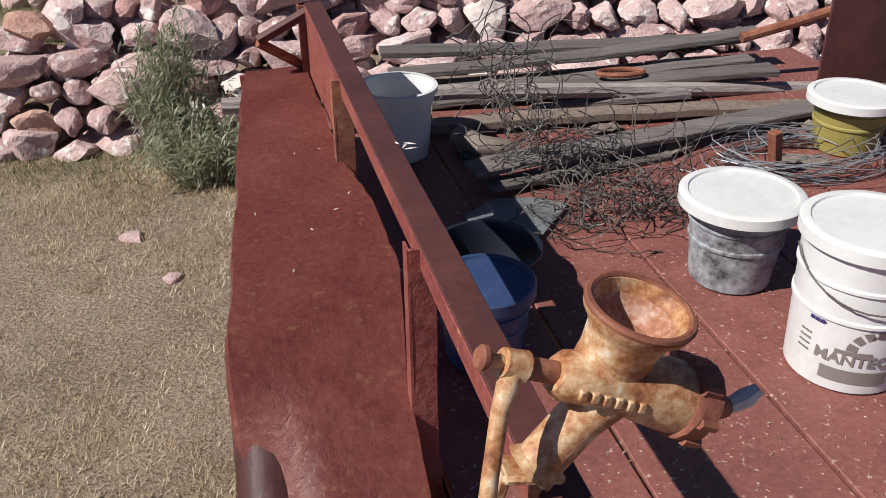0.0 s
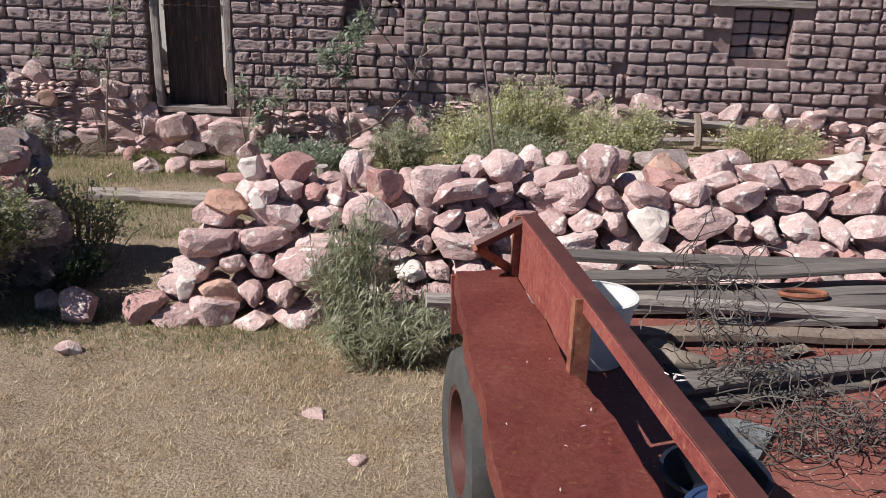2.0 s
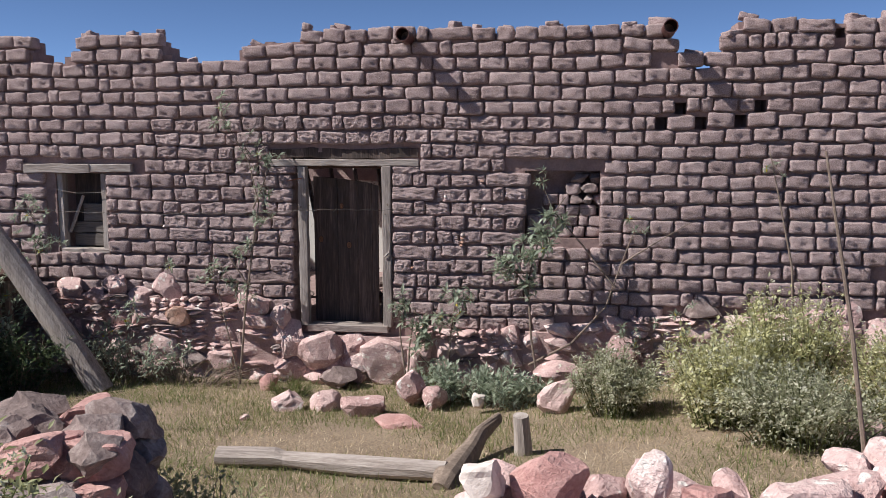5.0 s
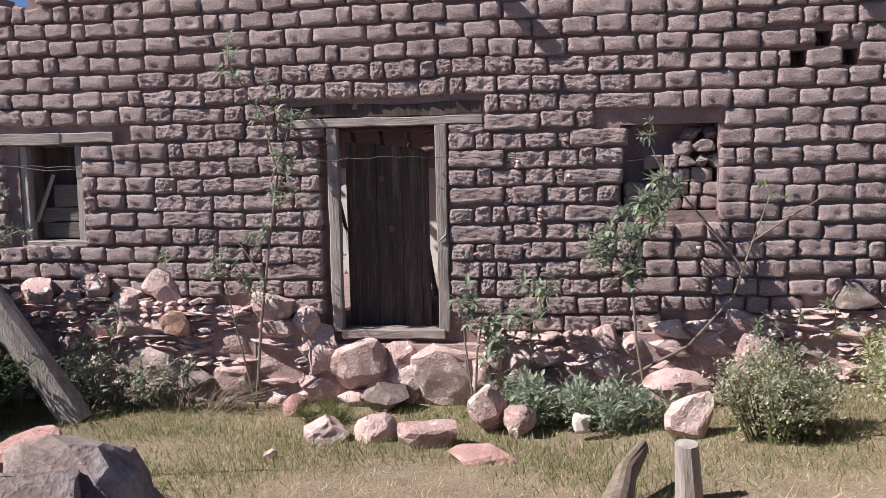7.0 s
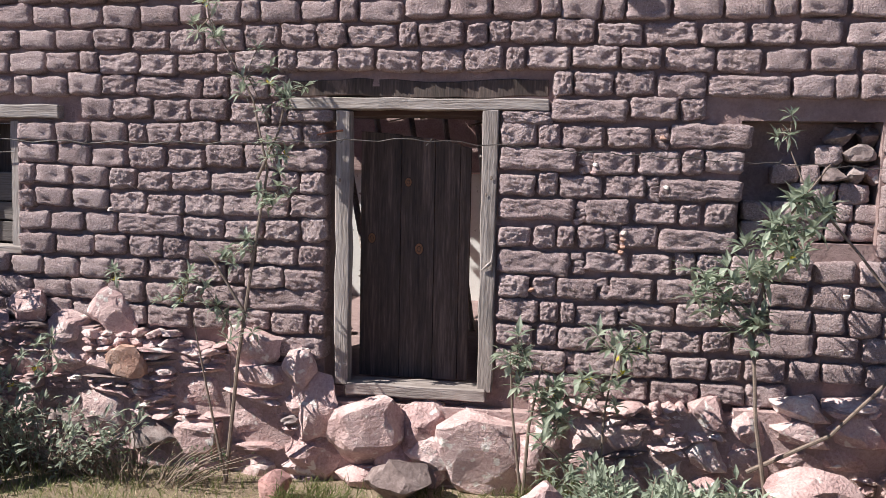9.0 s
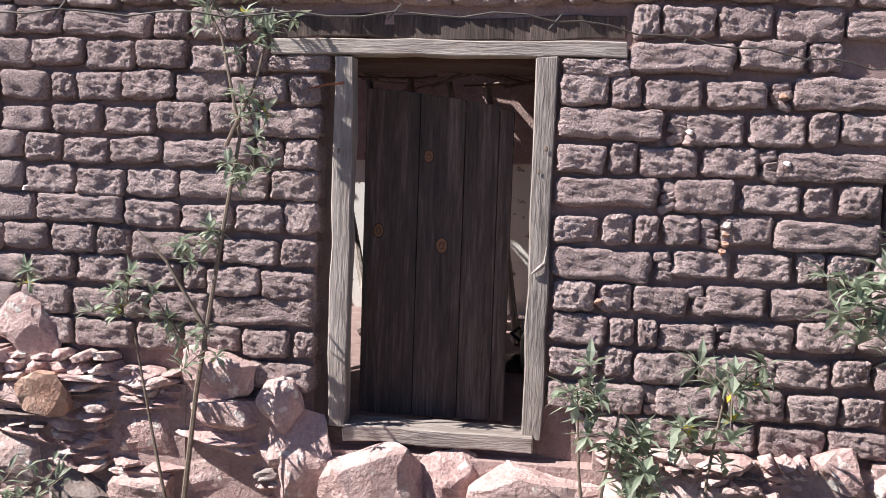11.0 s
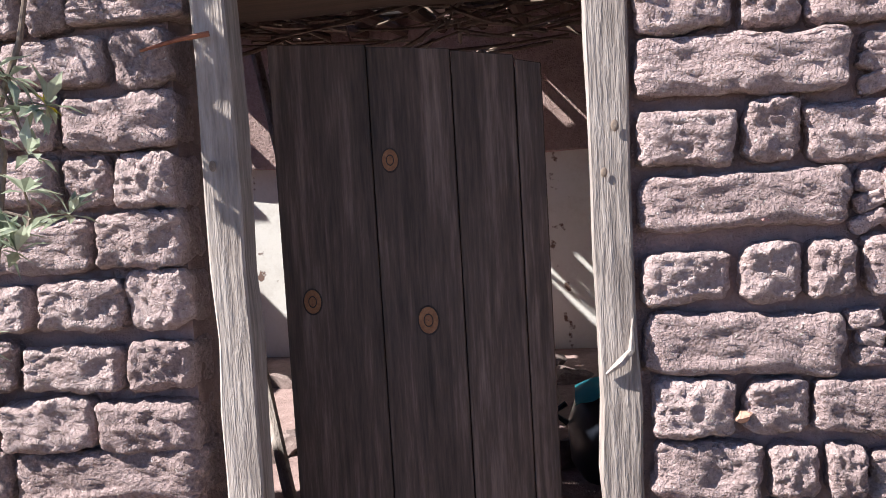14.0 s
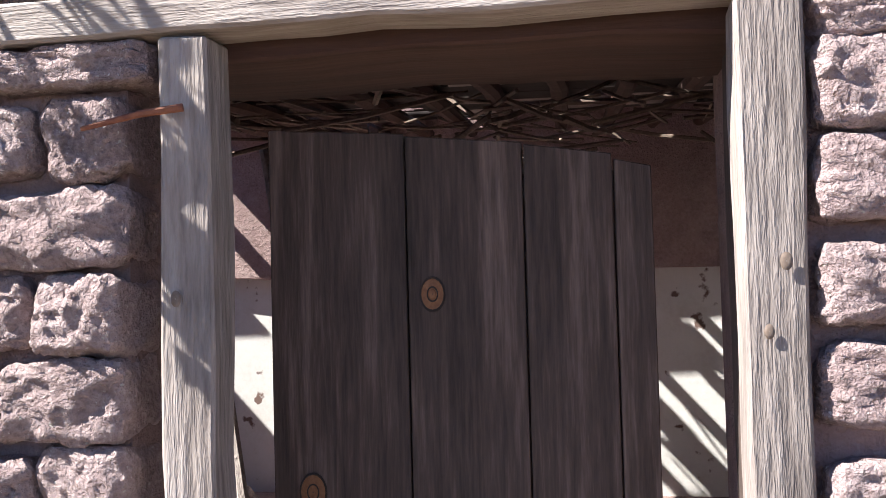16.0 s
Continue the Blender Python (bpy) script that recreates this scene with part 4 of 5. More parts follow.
timber("yard_pipe", [(5.85, -5.75, 1.43), (6.9, -5.8, 1.46), (8.4, -5.75, 1.50)], 0.022, RUST_DARK, "long rusty pipe lying on the stone wall", "pipe", 8, 0.002)
timber("fork_post", [(9.75, -0.5, 0.2), (9.72, -0.5, 1.3), (9.6, -0.5, 2.0), (9.48, -0.5, 2.6)], [0.13, 0.12, 0.10, 0.08], WOOD, "grey forked wooden post beyond the house corner", "post")


def build_fence_wire():
    w = base("barbed_wire", "single strand of old barbed wire strung across the yard", "barbed wire")
    knots = [Vector(p) for p in ((-5.25, -2.4, 1.52), (-2.27, -3.0, 2.17), (0.5, -2.5, 2.13), (4.57, -0.27, 2.10))]
    pts = []
    for a, b in zip(knots, knots[1:]):
        n = int((b - a).length / 0.06)
        for i in range(n):
            t = i / n
            p = a.lerp(b, t)
            p.z -= 0.05 * math.sin(math.pi * t) + 0.006 * math.sin(i * 1.9)
            pts.append(p)
    pts.append(knots[-1])
    link("strand", tube(pts, 0.0020, 5), WIRE, w)
    for p in pts[3::5]:
        link("barb", tube([p + Vector((0.012, 0, 0.014)), p, p + Vector((-0.012, 0, -0.014))], 0.0018, 4), WIRE, w)


build_fence_wire()


def build_brick_stack():
    s = base("brick_stack", "stack of bright red fired bricks by the house corner", "brick stack", (10.35, -0.4, ground_z(10.35, -0.4)), 4)
    r = random.Random(2)
    me = None
    for k in range(13):
        for i in range(4):
            for j in range(2):
                bm = block((-0.14, -0.065, -0.033), (0.14, 0.065, 0.033), 0.008)
                if me is None:
                    me = link("brick", bm, RED_BRICK, s)
                    ob = me
                else:
                    bm.free()
                    ob = hang("brick", me.data, s)
                ob.matrix_basis = pose(-0.45 + 0.3 * i + r.uniform(-0.012, 0.012), 0.14 * j, 0.03 + 0.071 * k, 0, 0, r.uniform(-3, 3))


build_brick_stack()


nb = link("wall_neighbour", block((9.95, 1.3, -0.2), (17, 1.7, 3.6), 0.02, 20, 0.03, 6), MORTAR)
tagged(nb, "mud-plastered adobe wall of the next house", "wall", kind="structure")


def build_side_wall():
    """A lean-to and side wall, added to make the dark shaded gap at the far end of the yard."""
    w = link("wall_side", block((-5.6, -4.5, -0.2), (-5.2, 0.0, 1.55), 0.02, 12, 0.05, 4), MORTAR)
    tagged(w, "low adobe side wall added behind the shaded gap", "wall", kind="structure")
    rf = link("roof_leanto", block((-5.2, -2.6, 1.15), (-3.75, -0.1, 1.24), 0.01, 8, 0.03, 2), BEAM_WOOD)
    tagged(rf, "low dark roof added to make the shaded gap", "roof", kind="structure")
    for x, y in ((-3.85, -2.5), (-3.85, -0.5)):
        timber("leanto_post", [(x, y, -0.05), (x, y, 1.16)], 0.06, TWIG, "dark rough post of the added lean-to", "post")


build_side_wall()


# ---- the trailer ----
TRAILER = pose(4.0, -9.6, 0, 0, 0, 9)
BED = 1.15


def at_trailer(x, y, z):
    return TRAILER @ Vector((x, y, z))


def build_trailer():
    t = base("farm_trailer", "rusted red steel farm trailer parked on dry grass", "trailer", (4.0, -9.6, 0.6), 9)
    z0 = 0.6

    def add(name, bm, mat, label="", parent=t, smooth=False):
        return link(name, moved(bm, Matrix.Translation((0, 0, -z0))), mat, parent, label, smooth)

    # deck plates
    for i in range(6):
        a = 0.005 + 0.45 * i
        bm = block((a, -2.6, BED - 0.03), (a + 0.44, 1.98, BED - 0.002 * (i % 2)), 0.004, 12, 0.003, i)
        add("deck_plank", bm, BED_PAINT, "red oxide painted deck plank")
    add("frame", block((0.0, -2.6, BED - 0.14), (0.07, 1.98, BED - 0.035), 0.004), RUST_DARK, "steel side beam")
    add("frame", block((2.6, -2.6, BED - 0.14), (2.67, 1.98, BED - 0.035), 0.004), RUST_DARK)
    for y in (-2.3, -1.2, 0.0, 1.2):
        add("cross_beam", block((0.075, y, BED - 0.13), (2.595, y + 0.07, BED - 0.04), 0.004), RUST_DARK)
    # side rail of angle iron
    add("rail", block((-0.042, -2.3, 1.774), (0.026, 1.225, 1.782), 0.002, 14, 0.004, 3), RUST_DARK, "dark worn angle iron top rail")
    add("rail_web", block((-0.042, -2.3, 1.722), (-0.034, 1.22, 1.7725), 0.002, 14, 0.004, 4), RUST)
    add("side_plate", block((-0.040, 0.40, 1.50), (-0.033, 1.22, 1.720), 0.002, 6, 0.004, 5), RUST, "patched rusty side plate")
    for y in (1.225, 0.34, -0.70, -1.75):
        bm = block((-0.064, y - 0.006, BED + 0.04), (-0.008, y + 0.002, 1.772), 0.002, 6, 0.003, y)
        block((-0.068, y - 0.006, BED + 0.04), (-0.062, y + 0.035, 1.770), bm=bm)
        block((-0.075, y - 0.004, BED - 0.1), (0.0, y + 0.02, BED + 0.05), bm=bm)
        add("stake", bm, RUST_BRIGHT if y > 0 else RUST, "orange rusty channel stake" if y > 0 else "dark red channel stake")
    # mudguard: flat sheet, torn and bent down at the near end
    bm = bmesh.new()
    nu, nv = 10, 60
    grid = []
    for j in range(nv + 1):
        y = 1.30 - 3.0 * j / nv
        left = -0.295 - 0.09 * min(1, (1.30 - y) / 1.1) - 0.055 * max(0, min(1, (0.2 - y) / 0.8)) + 0.030 * noise.noise((y * 2.5, 0, 3)) + 0.012 * noise.noise((y * 7, 0, 1))
        right = -0.052 + 0.042 * max(0, min(1, (0.36 - y) / 0.3)) - 0.055 * max(0, min(1, (-0.34 - y) / 0.3)) + 0.009 * noise.noise((y * 6, 2, 0)) + 0.005 * noise.noise((y * 17, 2, 5))
        row = []
        for i in range(nu + 1):
            u = i / nu
            x = left + (right - left) * u
            bend = -0.54 + 0.12 * u
            drop = 0.0 if y > bend else 0.85 * (bend - y) ** 1.1
            z = 1.512 - drop * (1 - 0.25 * u) + 0.03 * math.exp(-((y + 0.80 + 0.30 * u) / 0.05) ** 2) * min(1, max(0, -y - 0.5) * 5) + 0.026 * noise.noise((x * 3.5, y * 2.0, 0)) + 0.004 * noise.noise((x * 12, y * 9, 4))
            z -= 0.014 * math.exp(-((y - 0.42) / 0.02) ** 2)
            if y < -0.60 and u < 0.35:
                z -= 0.5 * (0.35 - u) * min(1, (-0.60 - y) * 4)
            row.append(bm.verts.new((x, y, z)))
        lip = bm.verts.new((row[0].co.x - 0.012, y, row[0].co.z - 0.05))
        grid.append([lip] + row)
    for r0, r1 in zip(grid, grid[1:]):
        for i in range(nu + 1):
            bm.faces.new((r0[i], r0[i + 1], r1[i + 1], r1[i]))
    bmesh.ops.solidify(bm, geom=bm.faces[:], thickness=0.004)
    add("mudguard", bm, RUST, "wavy dark red rusted mudguard sheet, torn at one end", t, True)
    # curled torn flap hanging from the near end
    bm = bmesh.new()
    rows = []
    for j in range(25):
        y = -0.585 - 1.0 * j / 24
        sag = 0.03 + 0.80 * max(0, -0.55 - y)
        cur = []
        for i, (x, z) in enumerate(((-0.34, 1.475), (-0.375, 1.485), (-0.415, 1.47), (-0.452, 1.43), (-0.468, 1.37), (-0.46, 1.29), (-0.43, 1.20), (-0.42, 1.08))):
            k = 0.018 * noise.noise((y * 5, i * 0.6, 7)) + (0.02 if (i == 1 and j < 2) else 0)
            cur.append(bm.verts.new((x + k, y, z - sag * (1 - 0.06 * i) + 0.5 * k)))
        rows.append(cur)
    for r0, r1 in zip(rows, rows[1:]):
        for i in range(7):
            bm.faces.new((r0[i], r0[i + 1], r1[i + 1], r1[i]))
    bmesh.ops.solidify(bm, geom=bm.faces[:], thickness=0.004)
    add("torn_flap", bm, RUST_SHINY, "curled polished-brown torn flap", t, True)
    # far mudguard apron
    add("apron", block((-0.31, 1.285, 1.22), (-0.02, 1.30, 1.50), 0.003, 3, 0.014, 5), RUST)
    # front bracket at the end of the rail
    add("bracket", tube([(0.0, 1.21, 1.765), (-0.23, 1.20, 1.655)], 0.022, 5), RUST_DARK, "bent rusty bracket")
    add("bracket", tube([(-0.23, 1.20, 1.65), (-0.05, 1.27, 1.515)], 0.020, 7), RUST_BRIGHT)
    add("axle_beam", tube([(-0.40, 1.42, 1.33), (0.6, 1.40, 1.30), (2.6, 1.40, 1.12)], 0.036, 8), WOOD_X, "grey pole wedged under the deck")
    # wheel
    for x0, side in ((-0.255, -1), (2.9, 1)):
        w = base("wheel", "", "")
        w.parent = t
        w.matrix_basis = pose(x0, 0.82, 0.98 - z0, 0, 90, 0)
        link("tyre", lathe([(0.22, -0.09), (0.30, -0.105), (0.355, -0.09), (0.372, -0.05), (0.372, 0.05), (0.355, 0.09), (0.30, 0.105), (0.22, 0.09), (0.2, 0), (0.22, -0.09)], 40), RUBBER, w, "cracked grey-black tyre", True)
        link("rim", lathe([(0.001, -0.05), (0.08, -0.06), (0.09, -0.02), (0.19, -0.03), (0.20, -0.085), (0.225, -0.09), (0.225, 0.09), (0.2, 0.085), (0.19, 0), (0.001, 0)], 32), RUST_DARK, w, "rusty wheel rim", True)
        link("axle", tube([(0, 0, -0.02), (0, 0, 0.5 * -side)], 0.03, 8), RUST_DARK, w)
    add("axle", tube([(-0.1, 0.82, 0.98), (2.8, 0.82, 0.98)], 0.035, 8), RUST_DARK)
    for y in (0.74, 0.90):
        for x in (0.2, 2.45):
            add("spring_hanger", block((x, y - 0.03, 0.97), (x + 0.06, y + 0.03, BED - 0.12), 0.003), RUST_DARK)
    add("tow_bar", tube([(1.3, -2.6, 1.05), (1.3, -4.2, 0.95)], 0.05, 8), RUST_DARK)
    add("tow_stand", tube([(1.3, -3.9, 0.96), (1.3, -3.9, 0.60)], 0.03, 8), RUST_DARK)
    return t


build_trailer()


def place(name, label, category, x, y, z, rz=0.0, group=""):
    return base(name, label, category, (x, y, z), rz, group)


def bucket(name, label, x, y, r_top, r_bot, h, body_mat, lid_mat=None, rz=0.0, lid_r=None, rings=True, z=BED):
    b = place(name, label, "bucket", x, y, z, rz)
    prof = [(0.001, 0.004), (r_bot - 0.01, 0.0), (r_bot, 0.008)]
    for f in (0.25, 0.5, 0.72):
        r = r_bot + (r_top - r_bot) * f
        prof += [(r, h * f)]
        if rings and f > 0.3:
            prof += [(r + 0.006, h * f + 0.004), (r + 0.006, h * f + 0.012), (r + 0.001, h * f + 0.016)]
    prof += [(r_top, h - 0.015), (r_top + 0.008, h - 0.01), (r_top + 0.008, h), (r_top, h), (r_top - 0.004, h - 0.01), (r_bot - 0.004, 0.012), (0.001, 0.012)]
    link("body", lathe(prof, 40), body_mat, b, "", True)
    if not lid_mat:
        link("rim", lathe([(r_top + 0.0085, h - 0.022), (r_top + 0.013, h - 0.020), (r_top + 0.013, h + 0.002), (r_top - 0.003, h + 0.003), (r_top - 0.003, h + 0.0005), (r_top + 0.0085, h + 0.0005)], 40), body_mat, b, "", True)
    if lid_mat:
        lr = lid_r or r_top + 0.014
        link("lid", lathe([(0.001, h + 0.005), (lr * 0.84, h + 0.005), (lr * 0.86, h + 0.011), (lr * 0.96, h + 0.011), (lr, h + 0.006), (lr, h - 0.026), (lr - 0.006, h - 0.026),
                           (lr - 0.006, h + 0.003), (0.001, h + 0.002)], 44), lid_mat, b, "", True)
    return b


bucket("grey_bucket", "grimy grey plastic bucket with an oversized white lid", 5.105, -9.51, 0.155, 0.125, 0.29, PLASTIC_GREY, PLASTIC_WHITE, lid_r=0.19)
BIG = bucket("lard_bucket", "large white plastic lard bucket with printed front", 5.242, -9.98, 0.170, 0.150, 0.43, PLASTIC_WHITE, PLASTIC_WHITE)
bucket("white_bucket", "open white plastic bucket half in shade", 4.11, -8.43, 0.15, 0.12, 0.30, PLASTIC_WHITE, rings=False)
bucket("ochre_bucket", "ochre plastic bucket under a white lid", 5.966, -8.571, 0.15, 0.13, 0.23, PLASTIC_YELLOW, PLASTIC_WHITE, lid_r=0.185)
bucket("blue_bucket", "dusty blue plastic bucket with a blue lid", 4.27, -9.84, 0.125, 0.105, 0.24, PLASTIC_BLUE, PLASTIC_BLUE)
pan = place("dark_basin", "dark plastic basin standing in shade", "basin", 4.33, -9.47, BED)
link("body", lathe([(0.001, 0.004), (0.13, 0), (0.165, 0.13), (0.172, 0.13), (0.172, 0.138), (0.158, 0.138), (0.125, 0.01), (0.001, 0.01)], 36), PLASTIC_DARK, pan, "", True)


def words(text, size, material, parent, m, name="lettering", bold=0.0):
    cu = bpy.data.curves.new(name, "FONT")
    cu.body, cu.size, cu.extrude, cu.offset = text, size, 0.0006, bold
    cu.align_x = "CENTER"
    ob = new("tmp", cu)
    dg = bpy.context.evaluated_depsgraph_get()
    me = bpy.data.meshes.new_from_object(ob.evaluated_get(dg))
    bpy.data.objects.remove(ob)
    me.name = name
    me.materials.clear()
    me.materials.append(material)
    for v in me.vertices:
        v.co = m @ v.co
    return hang(name, me, parent)


def wrap(me_ob, radius_at, face):
    """Bends a flat print (x across, z up) round an upright bucket, its middle at the angle face."""
    for v in me_ob.data.vertices:
        a = face + v.co.x / radius_at(v.co.z)
        r = radius_at(v.co.z) + 0.0015 - v.co.y
        v.co = Vector((r * math.cos(a), r * math.sin(a), v.co.z))


def print_bucket():
    rad = lambda z: 0.150 + 0.020 * z / 0.43 + (0.007 if z > 0.21 else 0.0)
    face = math.atan2(-1.0, -0.36)
    up = Matrix(((1, 0, 0, 0), (0, 0, -1, 0), (0, 1, 0, 0), (0, 0, 0, 1)))
    w = words("MANTECA", 0.046, INK_GREY, BIG, Matrix.Translation((0.0, 0, 0.098)) @ up, bold=0.0012)
    wrap(w, rad, face)

    def bar(x0, x1, z0, z1, mat=INK_GREY):
        n = max(1, int(abs(x1 - x0) / 0.01))
        bm = block((x0, -0.0004, z0), (x1, 0.0004, z1), cuts=n - 1 if x1 - x0 > z1 - z0 else 0)
        ob = link("printed_mark", bm, mat, BIG)
        wrap(ob, rad, face)

    bar(-0.085, 0.085, 0.040, 0.080)
    bar(-0.06, 0.03, 0.130, 0.142)
    for i in range(7):
        a0, a1 = math.pi * i / 7 + 0.06, math.pi * (i + 1) / 7 - 0.06
        bm = bmesh.new()
        pts = [(0.04 + r * math.cos(a), 0.0, 0.14 + r * math.sin(a)) for r, a in ((0.05, a0), (0.05, (a0 + a1) / 2), (0.05, a1), (0.075, a1), (0.075, (a0 + a1) / 2), (0.075, a0))]
        bm.faces.new([bm.verts.new(p) for p in pts])
        ob = link("printed_mark", bm, INK_GREY, BIG)
        wrap(ob, rad, face)
    for i in range(4):
        bar(-0.160, -0.125, 0.10 + 0.018 * i, 0.106 + 0.018 * i)
    for i in range(3):
        bar(-0.140 + 0.015 * i, -0.128 + 0.015 * i, 0.200, 0.216, INK_BLUE)
    link("handle", tube([(0.177 * math.cos(a), 0.177 * math.sin(a), 0.37 - 0.10 * abs(math.sin((a - 2.9) * 1.0))) for a in [2.9 + 0.2 * i for i in range(16)]], 0.0025, 6), WIRE, BIG, "wire handle")


print_bucket()


# meat grinder clamped on the rail
def build_grinder():
    g = place("meat_grinder", "rusty hand meat grinder clamped to the trailer rail", "meat grinder", 4.215, -10.97, 1.70, 10)
    g.matrix_basis = pose(4.294, -10.955, 2.050, 0, 14, 10) @ Matrix.Diagonal((1.0, 0.89, 0.89, 1)) @ Matrix.Translation((-0.075, -0.005, -0.365))

    def add(name, bm, mat=GRINDER, label="", smooth=True):
        return link(name, bm, mat, g, label, smooth)

    # hopper, a flared cup with a rolled lip
    hop = lathe([(0.050, -0.090), (0.050, -0.050), (0.054, -0.014), (0.063, 0.006), (0.071, 0.014), (0.074, 0.025), (0.069, 0.033), (0.062, 0.030), (0.055, 0.008), (0.040, -0.03), (0.001, -0.034)], 36)
    add("hopper", moved(hop, pose(0.075, 0.005, 0.338, 9, 2, 0)), GRINDER, "flared rusty hopper")
    add("rim", moved(tube([(0.069 * math.cos(a), 0.069 * math.sin(a), 0.028) for a in [2 * math.pi * i / 32 for i in range(33)]], 0.0065, 8, False), pose(0.075, 0.005, 0.338, 9, 2, 0)), RUST_BRIGHT, "dark rust rolled lip")
    lin = lathe([(0.001, -0.022), (0.030, -0.018), (0.052, 0.008), (0.056, 0.012), (0.0555, 0.006), (0.03, -0.026), (0.001, -0.03)], 30)
    add("lining", moved(lin, pose(0.075, 0.005, 0.335, 9, 2, 0)), TALLOW, "whitish caked hopper lining")
    # barrel lies across, from the crank to the outlet
    add("barrel", tube([(-0.012, 0.0, 0.255), (0.0, 0.0, 0.252), (0.05, 0, 0.246), (0.10, 0, 0.236), (0.15, 0.0, 0.226), (0.176, 0.0, 0.220)], [0.026, 0.036, 0.040, 0.045, 0.054, 0.056], 22), GRINDER, "cast barrel")
    add("ring_nut", tube([(0.172, 0, 0.222), (0.178, 0, 0.221), (0.205, 0, 0.214), (0.210, 0, 0.213)], [0.058, 0.064, 0.064, 0.054], 16), RUST_BRIGHT, "ribbed dark rust ring nut")
    for i in range(8):
        a = 2 * math.pi * i / 8
        add("lug", tube([(0.180, 0.063 * math.cos(a), 0.219 + 0.063 * math.sin(a)), (0.206, 0.063 * math.cos(a), 0.213 + 0.063 * math.sin(a))], 0.009, 6), RUST_BRIGHT)
    add("outlet", tube([(0.21, 0, 0.212), (0.245, -0.004, 0.205), (0.262, -0.006, 0.203)], [0.034, 0.022, 0.014], 14), RUST_BRIGHT)
    add("wing_screw", tube([(0.258, -0.006, 0.203), (0.285, -0.005, 0.222), (0.30, -0.004, 0.238)], [0.011, 0.016, 0.010], 8), PALE_METAL, "pale metal wing screw")
    # raised lettering band as plain bars
    for i in range(6):
        x = 0.010 + 0.017 * i
        add("raised_mark", block((x, -0.0435 - 0.0012 * i, 0.238 - 0.003 * i), (x + 0.011, -0.036, 0.255 - 0.003 * i), 0.002), GRINDER)
    # foot and clamp
    add("leg", tube([(0.075, 0.0, 0.225), (0.045, 0.002, 0.17), (0.012, 0.0, 0.10), (0.0, 0.0, 0.085)], [0.040, 0.034, 0.034, 0.042], 14), GRINDER, "splayed cast leg")
    add("clamp", block((-0.045, -0.028, 0.072), (0.045, 0.028, 0.09), 0.006))
    add("clamp", block((-0.05, -0.022, -0.03), (-0.03, 0.022, 0.088), 0.005))
    add("clamp", block((-0.05, -0.022, -0.045), (0.04, 0.022, -0.028), 0.005))
    add("clamp_screw", tube([(0.022, 0, -0.06), (0.022, 0, 0.066)], 0.008, 10), RUST_BRIGHT)
    # crank
    add("crank_shaft", tube([(-0.05, 0, 0.262), (-0.012, 0, 0.256)], 0.017, 12), RUST_BRIGHT)
    add("crank_hub", tube([(-0.085, 0, 0.270), (-0.055, 0, 0.263)], [0.021, 0.024], 14), GRINDER)
    add("thumb_screw", moved(lathe([(0.001, 0), (0.014, 0), (0.018, 0.004), (0.018, 0.010), (0.014, 0.014), (0.001, 0.014)], 16), pose(-0.118, 0, 0.277, 0, 96, 0)), RUST_BRIGHT, "round thumb screw")
    add("screw_neck", tube([(-0.106, 0, 0.275), (-0.085, 0, 0.270)], 0.010, 10), GRINDER)
    add("crank_arm", tube([(-0.07, -0.005, 0.262), (-0.082, -0.03, 0.21), (-0.09, -0.075, 0.13), (-0.092, -0.11, 0.06)], [0.017, 0.012, 0.011, 0.013], 10), GRINDER, "long curved crank arm")
    add("crank_grip", tube([(-0.095, -0.112, 0.055), (-0.16, -0.112, 0.065)], [0.014, 0.018], 12), WOOD_X, "worn wooden grip")


build_grinder()


# ---- boards, sheet, wire and scrap on the deck ----
def deck_board(a, b, width, thick, mat, label, seed, dz=0.0):
    a, b = Vector(a), Vector(b)
    L = (b - a).length
    ob = base("old_plank", label, "plank", group="old planks on the deck")
    bm = block((0, -width / 2, -thick / 2), (L, width / 2, thick / 2), 0.005, 16, 0.010, seed)
    for v in bm.verts:
        v.co.z += 0.02 * math.sin(v.co.x * 1.7 + seed)
    d = (b - a).normalized()
    m = d.to_track_quat("X", "Z").to_matrix().to_4x4()
    link("wood", moved(bm, Matrix.Translation(a) @ m), mat, ob)


for i, (a, b, w, th) in enumerate((
        ((4.06, -7.50, 1.275), (5.98, -7.42, 1.30), 0.13, 0.03), ((4.10, -7.66, 1.235), (6.02, -7.50, 1.33), 0.12, 0.03), ((4.30, -7.78, 1.20), (5.90, -7.72, 1.25), 0.10, 0.028),
        ((4.20, -7.90, 1.19), (5.96, -7.86, 1.23), 0.13, 0.03), ((4.75, -8.02, 1.17), (5.5, -8.0, 1.18), 0.07, 0.03), ((4.20, -8.24, 1.175), (6.0, -8.13, 1.175), 0.10, 0.04),
        ((4.36, -8.80, 1.215), (6.0, -8.24, 1.225), 0.13, 0.026), ((4.42, -8.86, 1.178), (5.2, -8.58, 1.178), 0.08, 0.025), ((4.3, -7.62, 1.166), (6.0, -7.52, 1.166), 0.2, 0.03))):
    deck_board(a, b, w, th, WOOD_DECK if i not in (5, 8) else TWIG, "long split grey plank lying across the trailer deck", i + 2)

sheet = base("tin_sheet", "cut piece of dull galvanised sheet on the deck", "metal sheet", (4.53, -9.05, BED + 0.012))
bm = bmesh.new()
pts = [(-0.22, 0.02), (-0.10, 0.14), (0.05, 0.13), (0.17, 0.06), (0.03, -0.16), (-0.05, -0.20), (-0.19, -0.10)]
bm.faces.new([bm.verts.new((x, y, 0.02 * (x + 0.2))) for x, y in pts])
